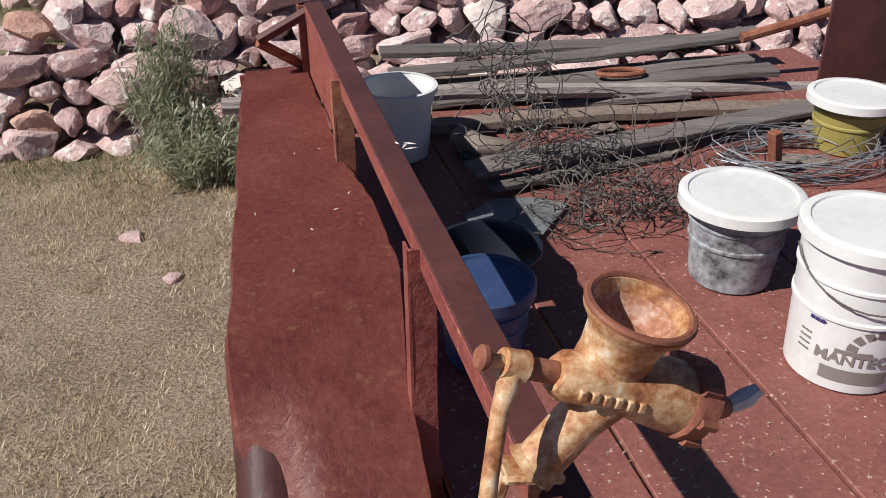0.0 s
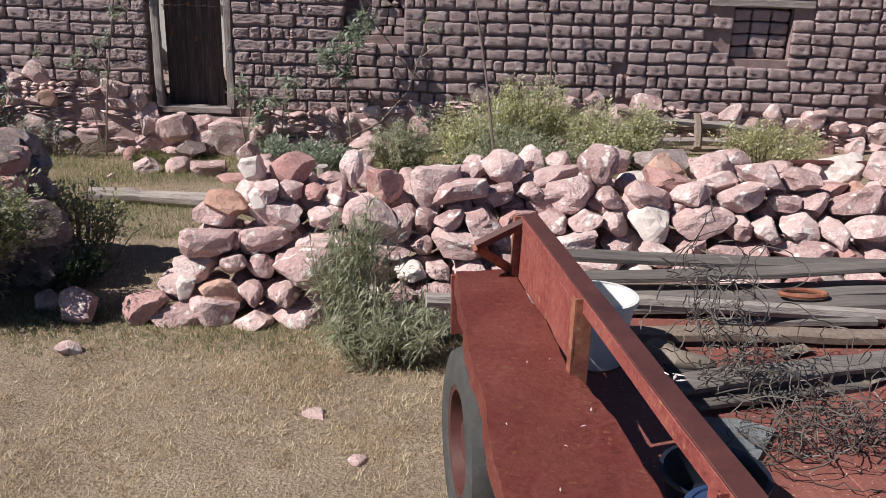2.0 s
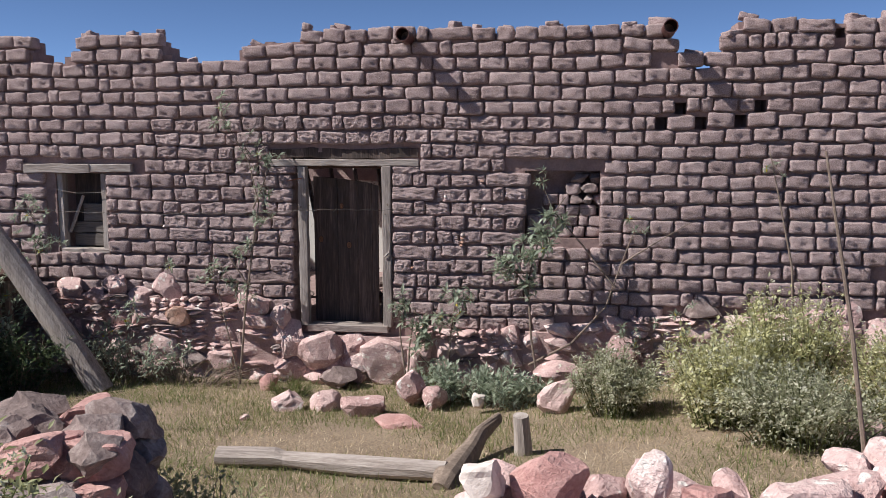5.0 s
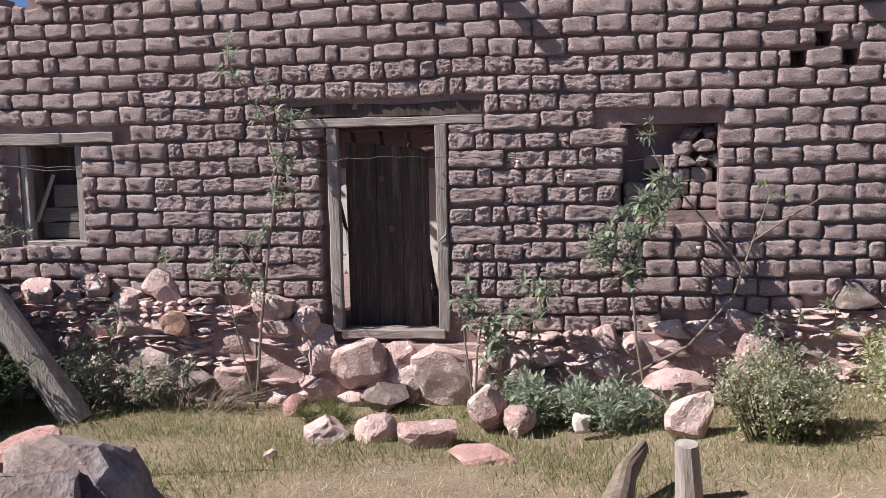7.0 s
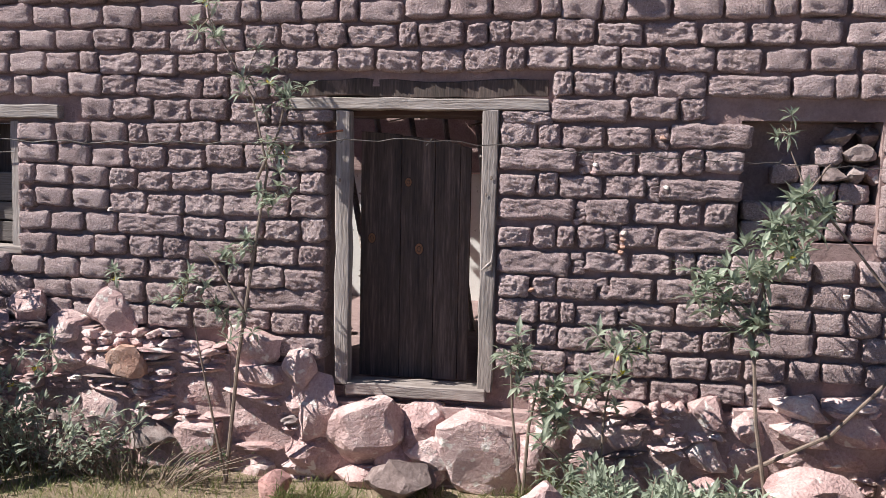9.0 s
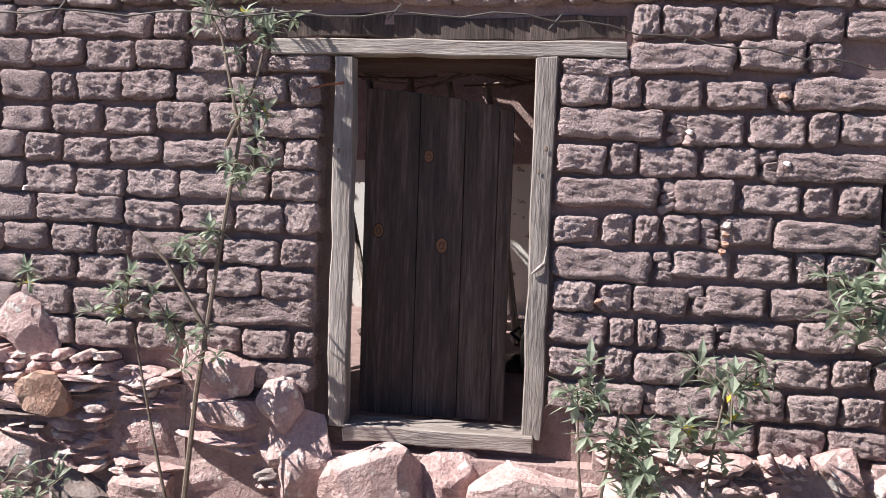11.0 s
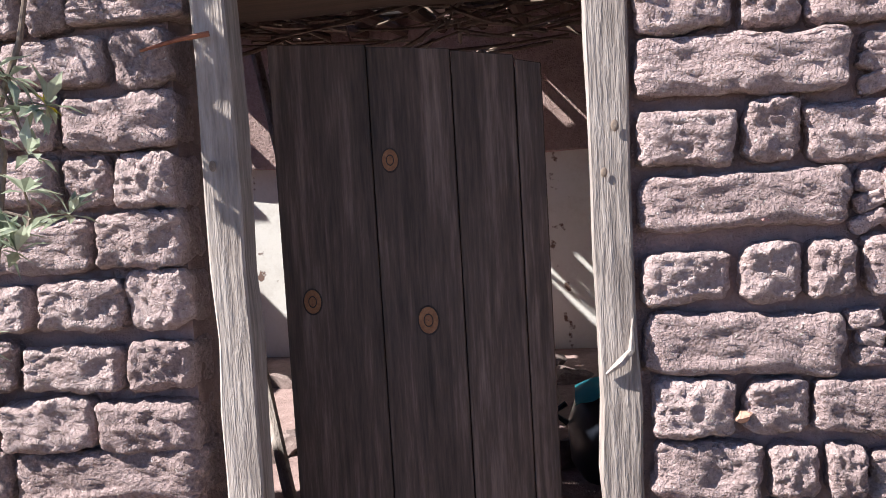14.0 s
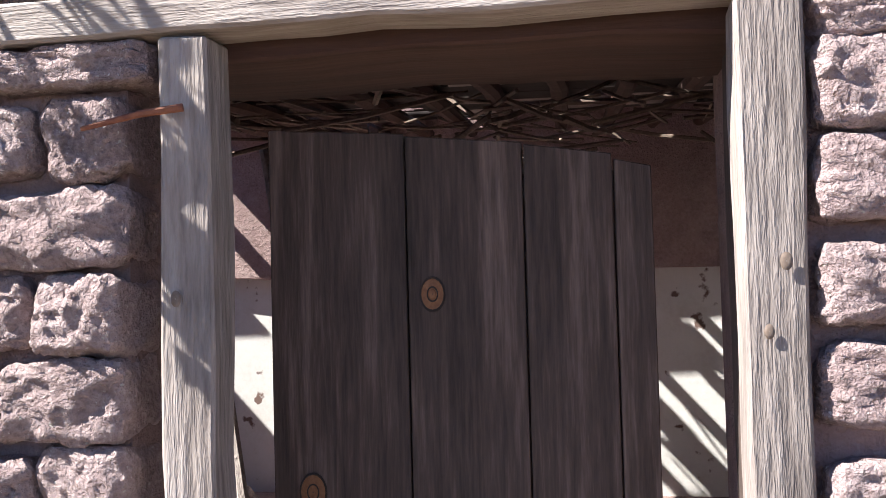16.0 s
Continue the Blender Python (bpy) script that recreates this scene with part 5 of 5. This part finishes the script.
bmesh.ops.solidify(bm, geom=bm.faces[:], thickness=0.003)
link("sheet", bm, TIN, sheet)


def wiggle(r, p, n, step, pull, low):
    pts = [Vector(p)]
    d = Vector((r.gauss(0, 1), r.gauss(0, 1), r.gauss(0, 0.7))).normalized()
    for _ in range(n):
        d = (d + Vector((r.gauss(0, 0.45), r.gauss(0, 0.45), r.gauss(0, 0.4))) + (Vector(pull) - pts[-1]) * 0.9).normalized()
        q = pts[-1] + d * step
        q.z = max(low + 0.004, q.z)
        pts.append(q)
    return pts


def build_wire():
    r = random.Random(9)
    w = base("wire_netting", "tangled rusty chicken wire heaped on the deck", "wire netting", (4.7, -8.9, BED))
    o = Vector((4.7, -8.9, BED))
    for s, (c, top, n) in enumerate((((4.62, -8.80, 1.35), 1.75, 22), ((4.56, -8.62, 1.58), 1.8, 20), ((4.72, -9.12, 1.19), 1.3, 17), ((4.92, -8.98, 1.18), 1.25, 17), ((5.1, -9.0, 1.17), 1.2, 14))):
        for _ in range(n):
            p = Vector(c) + Vector((r.gauss(0, 0.07), r.gauss(0, 0.08), r.gauss(0, 0.05)))
            link("strand", tube([q - o for q in wiggle(r, p, 26, 0.032, c, BED)], 0.0026, 3, False), WIRE, w)
    c = base("wire_coil", "loose coil of galvanised wire with a wood scrap in it", "wire coil", (5.72, -8.72, BED))
    for k in range(3):
        for i in range(9):
            rx, ry = r.uniform(0.24, 0.42), r.uniform(0.14, 0.22)
            cx, cy, cz, ph = r.gauss(0, 0.05), r.gauss(0, 0.03), r.uniform(0.01, 0.10), r.uniform(0, 6)
            pts = [(cx + rx * math.cos(a + ph), cy + ry * math.sin(a + ph), cz + 0.03 * math.sin(2 * a + ph)) for a in [0.35 * q for q in range(17)]]
            pts = [(x, y, max(0.004, z)) for x, y, z in pts]
            link("loop", tube(pts, 0.0024, 3, False), WIRE_PALE, c)
    s = base("wood_scrap", "short rust-stained wooden peg", "wood scrap", (5.56, -8.80, BED))
    link("wood", block((-0.022, -0.02, 0), (0.022, 0.02, 0.19), 0.004, 4, 0.012, 3), RUST_BRIGHT, s)
    s.rotation_euler = (0, radians(-10), 0.4)
    for i in range(7):
        s = base("rag_scrap", "pale torn scrap lying on the deck", "scrap", (r.uniform(4.9, 6.0), r.uniform(-8.75, -8.0), BED + 0.012), r.uniform(0, 360), "pale scraps")
        bm = bmesh.new()
        bmesh.ops.create_grid(bm, x_segments=5, y_segments=3, size=1)
        for v in bm.verts:
            v.co = Vector((v.co.x * 0.09, v.co.y * 0.04, 0.012 + 0.012 * noise.noise(v.co * 1.7 + Vector((i, 0, 0)))))
        bmesh.ops.solidify(bm, geom=bm.faces[:], thickness=0.004)
        link("scrap", bm, LEATHER, s)


build_wire()

boot = base("old_boot", "worn grey leather boot lying on its side", "boot", (4.40, -8.50, BED), 20)
link("upper", tube([(0.0, 0.10, 0.05), (0.0, 0.03, 0.06), (0.02, -0.05, 0.06), (0.12, -0.09, 0.05), (0.17, -0.10, 0.045)], [0.05, 0.055, 0.052, 0.042, 0.02], 12), LEATHER, boot, "", True)
link("sole", tube([(-0.045, -0.02, 0.03), (0.0, -0.10, 0.03), (0.12, -0.145, 0.03)], [0.02, 0.022, 0.014], 8), RUBBER, boot)
ringo = base("iron_ring", "orange rusty iron link lying on the planks", "iron ring", (5.2, -7.85, 1.262))
link("link", tube([(0.11 * math.cos(a), 0.045 * math.sin(a), 0) for a in [math.pi * i / 12 for i in range(25)]], 0.014, 7), RUST_BRIGHT, ringo)
tailp = base("tail_plate", "upright dark red steel plate at the trailer's end", "steel plate", (6.35, -7.83, BED))
link("plate", block((-0.15, -0.008, 0), (0.5, 0.008, 0.47), 0.003, 5, 0.006, 3), RUST_DARK, tailp)
timber("rusty_pipe", [(5.84, -7.70, 1.36), (6.1, -7.68, 1.42), (6.34, -7.70, 1.50)], 0.026, RUST_BRIGHT, "bright orange rusty pipe resting on the plate", "pipe", 9, 0.002)


def flecks():
    r = random.Random(4)
    vs, fs = [], []

    def fleck(p, s):
        n = len(vs)
        a = r.uniform(0, 6)
        l, w = s * r.uniform(0.8, 1.8), s * r.uniform(0.25, 0.5)
        for u, v, h in ((-l, 0, 0), (0, -w, 0), (l, 0, 0), (0, w, 0), (0, 0, 0.002)):
            vs.append((p[0] + u * math.cos(a) - v * math.sin(a), p[1] + u * math.sin(a) + v * math.cos(a), p[2] + h))
        fs.extend(((n, n + 1, n + 4), (n + 1, n + 2, n + 4), (n + 2, n + 3, n + 4), (n + 3, n, n + 4)))

    for _ in range(420):
        q = at_trailer(r.uniform(0.3, 1.5), r.gauss(-0.6, 0.6), BED + 0.0015)
        if q.y > -11.4:
            fleck(q, r.uniform(0.003, 0.007))
    ob = raw("straw_chips", vs, fs, STRAW)
    tagged(ob, "scattered pale straw chips on the red deck", "straw chips", kind="stuff")
    vs, fs = [], []
    for p in ((-0.19, 0.415), (-0.11, 0.43), (-0.34, 0.03), (-0.07, 0.09), (-0.12, 0.0), (-0.2, -0.1), (-0.27, -0.3)):
        fleck(at_trailer(p[0], p[1], 1.519), 0.008)
    for p in ((0.02, -0.20), (0.035, -0.22), (0.05, -0.21), (0.045, -0.24)):
        fleck(at_trailer(p[0], p[1], 1.783), 0.013)
    ob = raw("paint_chips", vs, fs, STONE_WHITE)
    tagged(ob, "few pale chips on the rusty sheet", "chips", kind="stuff")


flecks()


# ---- plants ----
def leaves_mesh(spots):
    """spots: (point, direction, length, width); one bent blade of four triangles each."""
    vs, fs = [], []
    for p, d, L, W in spots:
        d = d.normalized()
        s = d.cross(Vector((0.3, 0.2, 1))).normalized() if abs(d.z) < 0.98 else Vector((1, 0, 0))
        up = s.cross(d)
        n = len(vs)
        mid = p + d * L * 0.5 + up * L * 0.07
        tip = p + d * L - up * L * 0.10
        vs += [p, mid + s * W / 2, mid - up * W * 0.15, mid - s * W / 2, tip]
        fs += [(n, n + 1, n + 2), (n, n + 2, n + 3), (n + 1, n + 4, n + 2), (n + 2, n + 4, n + 3)]
    return vs, fs


def rand_dir(r, up=0.3):
    return Vector((r.gauss(0, 1), r.gauss(0, 1), r.gauss(0, 0.7) + up)).normalized()


def bush(name, label, centre, radii, n_stems, per_stem, leaf_len, leaf_w, leaf_mat, seed, flower_mat=None, flowers=0, spread=0.75, stem_mat=TWIG, category="bush"):
    r = random.Random(seed)
    cx, cy = centre
    z0 = ground_z(cx, cy)
    ob = base(name, label, category, (cx, cy, z0))
    sb = bmesh.new()
    spots, tips = [], []
    for _ in range(n_stems):
        a, q = r.uniform(0, 2 * math.pi), math.sqrt(r.random())
        foot = Vector((radii[0] * 0.45 * q * math.cos(a), radii[1] * 0.45 * q * math.sin(a), -0.03))
        tip = Vector((radii[0] * q * math.cos(a) + r.gauss(0, 0.08) * radii[0], radii[1] * q * math.sin(a), radii[2] * r.uniform(0.55, 1.0) * (1 - 0.35 * q * q)))
        mid = (foot + tip) / 2 + Vector((r.gauss(0, 0.03), r.gauss(0, 0.03), 0.12 * radii[2]))
        tube([foot, mid, tip], [0.006, 0.004, 0.002], 3, False, bm=sb)
        tips.append(tip)
        for _ in range(per_stem):
            t = r.random() ** 0.7
            p = foot.lerp(mid, t * 2) if t < 0.5 else mid.lerp(tip, t * 2 - 1)
            d = (rand_dir(r, 0.3) + (tip - foot).normalized() * 0.15).normalized()
            p = p + d * r.uniform(0, 0.25 * min(radii[0], radii[2]) * spread)
            if p.z < 0.01:
                continue
            spots.append((p, d, leaf_len * r.uniform(0.6, 1.3), leaf_w * r.uniform(0.7, 1.2)))
    link("stem", sb, stem_mat, ob)["kind"] = "stuff"
    vs, fs = leaves_mesh(spots)
    raw("foliage", vs, fs, leaf_mat, ob)
    if flowers:
        fl = []
        for _ in range(flowers):
            t = r.choice(tips)
            c = t * r.uniform(0.6, 1.03) + Vector((r.gauss(0, 0.06), r.gauss(0, 0.06) - 0.05, r.gauss(0.0, 0.05)))
            for _ in range(7):
                fl.append((c + rand_dir(r) * 0.016, rand_dir(r, 0.6), 0.026, 0.018))
        vs, fs = leaves_mesh(fl)
        raw("flower", vs, fs, flower_mat, ob)
    return ob


bush("grey_bush", "grey-green narrow-leaved bush growing against the stone wall", (2.95, -7.14), (0.30, 0.18, 0.90), 52, 46, 0.085, 0.012, LEAF_GREY, 1, stem_mat=LEAF_GREY)
bush("grey_bush", "low grey-green leafy bush at the foot of the stone wall", (3.15, -7.38), (0.38, 0.24, 0.46), 52, 48, 0.07, 0.012, LEAF_GREY, 2, stem_mat=LEAF_GREY)
bush("flowering_bush", "dense sunlit bush with pale dry flower heads", (0.16, -6.95), (0.90, 0.36, 1.18), 230, 70, 0.045, 0.024, LEAF_OLIVE, 3, FLOWER, 900, stem_mat=GRASS)
bush("flowering_bush", "dense green bush with pale dry flower heads", (-0.9, -6.98), (0.8, 0.36, 1.1), 150, 60, 0.045, 0.024, LEAF_OLIVE, 4, FLOWER, 320, stem_mat=GRASS)
bush("dark_bush", "shaded dark green bush behind the stones", (0.72, -5.7), (0.55, 0.4, 0.66), 70, 50, 0.04, 0.02, LEAF_OLIVE, 5)
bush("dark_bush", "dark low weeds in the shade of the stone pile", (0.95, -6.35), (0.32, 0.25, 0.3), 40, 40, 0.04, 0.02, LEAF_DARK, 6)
bush("pale_bush", "silvery flowering bush by the stone wall", (2.90, -1.62), (0.42, 0.36, 0.68), 90, 50, 0.042, 0.022, LEAF_GREY, 7, FLOWER, 480, stem_mat=GRASS)
bush("yellow_bush", "tall yellow-green weed clump behind the stone wall", (3.75, -2.2), (0.55, 0.45, 0.92), 110, 56, 0.05, 0.028, LEAF_YELLOW, 8, FLOWER, 420, stem_mat=GRASS)
bush("yellow_bush", "tall yellow-green weed clump behind the stone wall", (4.35, -1.85), (0.58, 0.45, 1.22), 120, 56, 0.05, 0.028, LEAF_YELLOW, 9, FLOWER, 420, stem_mat=GRASS)
bush("pale_bush", "silvery weed clump among yellow weeds", (4.2, -3.0), (0.75, 0.45, 0.62), 110, 48, 0.042, 0.022, LEAF_GREY, 10, FLOWER, 460, stem_mat=GRASS)
bush("yellow_bush", "broad yellow-green weed clump", (5.25, -2.3), (0.65, 0.5, 0.8), 100, 55, 0.046, 0.028, LEAF_YELLOW, 12, FLOWER, 420, stem_mat=GRASS)
bush("dark_bush", "dark green weeds between the pale clumps", (4.05, -1.5), (0.6, 0.4, 0.7), 60, 50, 0.06, 0.03, LEAF_BLUE, 11)
bush("yellow_bush", "bright yellow-green weed by the house", (7.1, -1.7), (0.7, 0.5, 0.55), 80, 50, 0.05, 0.026, LEAF_YELLOW, 13)
bush("broad_leaf_weeds", "broad-leaved grey-green weeds by the footing", (1.35, -0.75), (0.5, 0.3, 0.42), 40, 34, 0.085, 0.034, LEAF_BLUE, 14)
bush("broad_leaf_weeds", "broad-leaved grey-green weeds below the wall", (1.85, -1.0), (0.45, 0.3, 0.38), 34, 34, 0.085, 0.034, LEAF_BLUE, 15)
bush("broad_leaf_weeds", "broad-leaved weeds near the leaning beam", (-2.40, -0.48), (0.70, 0.2, 0.60), 40, 22, 0.075, 0.026, LEAF_BLUE, 16)
bush("broad_leaf_weeds", "dark weeds in the shade of the added lean-to", (-3.4, -1.2), (0.7, 0.5, 0.75), 70, 44, 0.07, 0.03, LEAF_DARK, 17)
bush("broad_leaf_weeds", "grey-green weeds around the leaning beam", (-3.9, -1.1), (0.5, 0.4, 1.45), 60, 50, 0.075, 0.028, LEAF_BLUE, 18)
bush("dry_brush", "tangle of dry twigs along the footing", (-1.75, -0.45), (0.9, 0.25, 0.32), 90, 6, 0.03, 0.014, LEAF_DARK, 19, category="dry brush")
bush("grass_tuft", "green grass tuft beside the step stone", (-0.45, -0.75), (0.3, 0.22, 0.18), 60, 12, 0.09, 0.006, GRASS, 20, stem_mat=GRASS, category="grass tuft")
bush("grass_tuft", "green grass tuft under the footing stones", (1.0, -0.55), (0.35, 0.2, 0.22), 70, 12, 0.09, 0.006, GRASS, 22, stem_mat=GRASS, category="grass tuft")


def tree_tobacco(label, points_list, seed, whorls, leaf_len=0.12):
    """A spindly shrub: bare bent stems, whorls of long leaves near the tips."""
    r = random.Random(seed)
    ob = base("tobacco_shrub", label, "shrub", tuple(points_list[0][0]))
    o = Vector(points_list[0][0])
    spots, petals = [], []
    for k, pts in enumerate(points_list):
        pts = [Vector(p) - o for p in pts]
        n = len(pts)
        link("stem", tube(pts, [0.014 * (1 - 0.65 * i / (n - 1)) * (1 if k == 0 else 0.75) for i in range(n)], 7), TWIG, ob)
    for c, count, size in whorls:
        c = Vector(c) - o
        tw = bmesh.new()
        for q in range(max(3, count // 4)):
            e = c + Vector((r.gauss(0, 0.55), r.gauss(0, 0.4), r.gauss(0, 0.6))) * size
            tube([c, (c + e) / 2 + Vector((0, 0, 0.01)), e], [0.004, 0.003, 0.002], 4, False, bm=tw)
            for _ in range(11):
                spots.append((e, rand_dir(r, 0.25), leaf_len * r.uniform(0.6, 1.15), leaf_len * 0.3 * r.uniform(0.7, 1.2)))
            if r.random() < 0.15:
                for _ in range(5):
                    petals.append((e, rand_dir(r, 0.3), 0.04, 0.02))
        link("twig", tw, TWIG, ob)
    vs, fs = leaves_mesh(spots)
    raw("foliage", vs, fs, LEAF_BLUE, ob)
    if petals:
        vs, fs = leaves_mesh(petals)
        raw("flower", vs, fs, PETAL, ob)["kind"] = "stuff"


tree_tobacco("spindly shrub with grey-green leaves bare below", [
    [(-1.18, -0.32, -0.02), (-1.10, -0.30, 0.8), (-1.0, -0.28, 1.5), (-0.92, -0.26, 2.0), (-1.02, -0.25, 2.45), (-1.30, -0.25, 2.95)],
    [(-1.18, -0.32, 0.0), (-1.32, -0.3, 0.6), (-1.42, -0.3, 1.1)], [(-0.98, -0.28, 1.95), (-0.84, -0.28, 2.25), (-0.78, -0.28, 2.5)],
    [(-1.06, -0.3, 1.1), (-1.25, -0.3, 1.4), (-1.4, -0.3, 1.55)]], 31,
    [((-1.30, -0.28, 2.95), 34, 0.14), ((-1.05, -0.28, 2.6), 26, 0.12), ((-0.80, -0.3, 2.45), 30, 0.11), ((-0.86, -0.3, 2.1), 26, 0.09), ((-0.84, -0.3, 1.85), 30, 0.09),
     ((-1.10, -0.3, 1.5), 28, 0.11), ((-1.45, -0.3, 1.2), 30, 0.12), ((-1.25, -0.3, 1.15), 24, 0.1), ((-1.05, -0.3, 1.0), 16, 0.1), ((-2.0, -0.3, 1.25), 12, 0.1)], 0.095)
tree_tobacco("leafy grey-green shrub beside the doorway", [
    [(0.75, -0.4, 0.0), (0.78, -0.4, 0.5), (0.85, -0.4, 0.9)], [(0.75, -0.4, 0.02), (0.68, -0.4, 0.6), (0.66, -0.4, 0.95)], [(1.2, -0.4, 0.0), (1.22, -0.38, 0.6), (1.28, -0.38, 1.0)]], 32,
    [((0.70, -0.4, 0.95), 34, 0.12), ((0.88, -0.4, 0.75), 40, 0.12), ((0.95, -0.45, 0.55), 34, 0.13), ((1.30, -0.4, 0.98), 36, 0.13), ((1.15, -0.4, 0.75), 26, 0.12), ((1.0, -0.45, 0.3), 24, 0.14)], 0.13)
tree_tobacco("tall grey-green shrub before the filled niche", [
    [(2.17, -0.38, 0.05), (2.08, -0.36, 0.6), (2.04, -0.34, 1.2), (2.17, -0.33, 1.75), (2.42, -0.3, 2.1)], [(2.04, -0.34, 1.15), (1.82, -0.33, 1.4), (1.72, -0.32, 1.5)]], 33,
    [((2.20, -0.36, 1.70), 60, 0.14), ((2.04, -0.36, 1.5), 50, 0.14), ((1.82, -0.35, 1.38), 44, 0.15), ((2.32, -0.35, 1.9), 30, 0.10), ((2.07, -0.38, 1.2), 24, 0.1)], 0.14)
tree_tobacco("leafless bent shrub with few leaves", [
    [(2.05, -0.3, 0.3), (2.5, -0.3, 0.55), (2.85, -0.3, 0.95), (3.0, -0.28, 1.4), (3.15, -0.26, 1.8)], [(2.95, -0.3, 1.15), (2.6, -0.3, 1.6), (2.3, -0.3, 1.95), (2.15, -0.3, 2.3)],
    [(3.0, -0.28, 1.4), (3.3, -0.28, 1.6), (3.7, -0.28, 1.85)]], 34, [((3.15, -0.3, 1.8), 8, 0.1), ((2.2, -0.3, 2.3), 8, 0.08), ((3.05, -0.4, 0.6), 30, 0.16), ((3.6, -0.4, 0.9), 26, 0.16)], 0.09)
tree_tobacco("thin tall shrub against the adobe", [[(4.75, -0.3, 0.4), (4.7, -0.28, 1.4), (4.55, -0.26, 2.1), (4.45, -0.25, 2.55)]], 35, [((4.5, -0.28, 2.4), 8, 0.1)], 0.07)
tree_tobacco("small leafy shrub growing before the window", [[(-3.6, -0.35, 0.0), (-3.55, -0.33, 1.0), (-3.6, -0.3, 1.7)]], 36,
             [((-3.6, -0.33, 1.85), 44, 0.15), ((-3.5, -0.33, 1.5), 44, 0.15), ((-3.75, -0.33, 1.3), 34, 0.15), ((-3.65, -0.7, 1.55), 50, 0.2), ((-3.55, -0.7, 1.05), 60, 0.22), ((-3.35, -0.7, 0.85), 44, 0.18), ((-3.15, -0.7, 0.5), 30, 0.16), ((-2.62, -0.45, 0.6), 34, 0.16), ((-2.4, -0.35, 0.8), 26, 0.14)], 0.09)


# ---- grass ----
def grass(name, label, count, area, keep, length, width, flat, mat, seed):
    r = np.random.default_rng(seed)
    x = r.uniform(area[0], area[1], count)
    y = r.uniform(area[2], area[3], count)
    ok = [i for i in range(count) if keep(x[i], y[i], r)]
    vs, fs = [], []
    for i in ok:
        a = r.uniform(0, 2 * math.pi)
        L = length * r.uniform(0.5, 1.3)
        lift = L * r.uniform(*flat)
        out = math.sqrt(max(0.0, L * L - lift * lift))
        z = ground_z(x[i], y[i])
        w = width * r.uniform(0.6, 1.3) / 2
        b = a + r.uniform(1.2, 1.9)
        n = len(vs)
        vs += [(x[i] - w * math.cos(b), y[i] - w * math.sin(b), z - 0.002), (x[i] + w * math.cos(b), y[i] + w * math.sin(b), z - 0.002),
               (x[i] + out * math.cos(a), y[i] + out * math.sin(a), z + lift)]
        fs.append((n, n + 1, n + 2))
    ob = raw(name, vs, fs, mat)
    tagged(ob, label, "grass", kind="stuff")


def patchy(cut, scale=1.1, off=0.0):
    return lambda x, y, r: noise.noise((x * scale + off, y * scale, off)) + r.uniform(-0.45, 0.45) > cut


def clumpy(x, y, r):
    return 0.7 * noise.noise((x * 15, y * 15, 0)) + 0.55 * noise.noise((x * 4.5, y * 4.5, 2)) + 0.75 * noise.noise((x * 1.3, y * 1.3, 5)) + r.uniform(-0.3, 0.3) > 0.06


grass("dry_grass", "short matted straw-coloured dry grass of the yard", 290000, (-1.2, 4.6, -11.4, -6.8), clumpy, 0.036, 0.0048, (0.15, 0.9), STRAW, 1)
grass("dry_grass", "straw-coloured grass between the walls", 60000, (-4, 6.5, -6.4, -0.3), patchy(-0.05), 0.065, 0.005, (0.2, 0.85), STRAW, 2)
grass("green_grass", "low green grass along the foot of the stone wall", 26000, (-1.4, 4.2, -7.75, -6.4),
      lambda x, y, r: r.uniform() < max(0.04, 1 - abs(y + 7.0) / 0.55), 0.055, 0.006, (0.3, 0.95), GRASS, 3)
grass("green_grass", "patchy green grass before the house", 90000, (-4, 6.5, -5.0, -0.15), lambda x, y, r: noise.noise((x * 0.9 + 4, y * 0.9, 4)) + r.uniform(-0.45, 0.45) > 0.02 - 0.5 * max(0, 1 + (y + 0.3) / 2.0), 0.08, 0.0065, (0.3, 0.95), GRASS, 4)
grass("green_grass", "sparse green blades in the dry yard", 7000, (-1.2, 4.6, -11.4, -6.8), patchy(0.15, 0.8, 9.0), 0.035, 0.005, (0.2, 0.7), GRASS, 5)

# ---- the bricks that the path passes nearest ----
for me, m in NEAR_BRICKS:
    hang("brick", me, WALL).matrix_basis = m
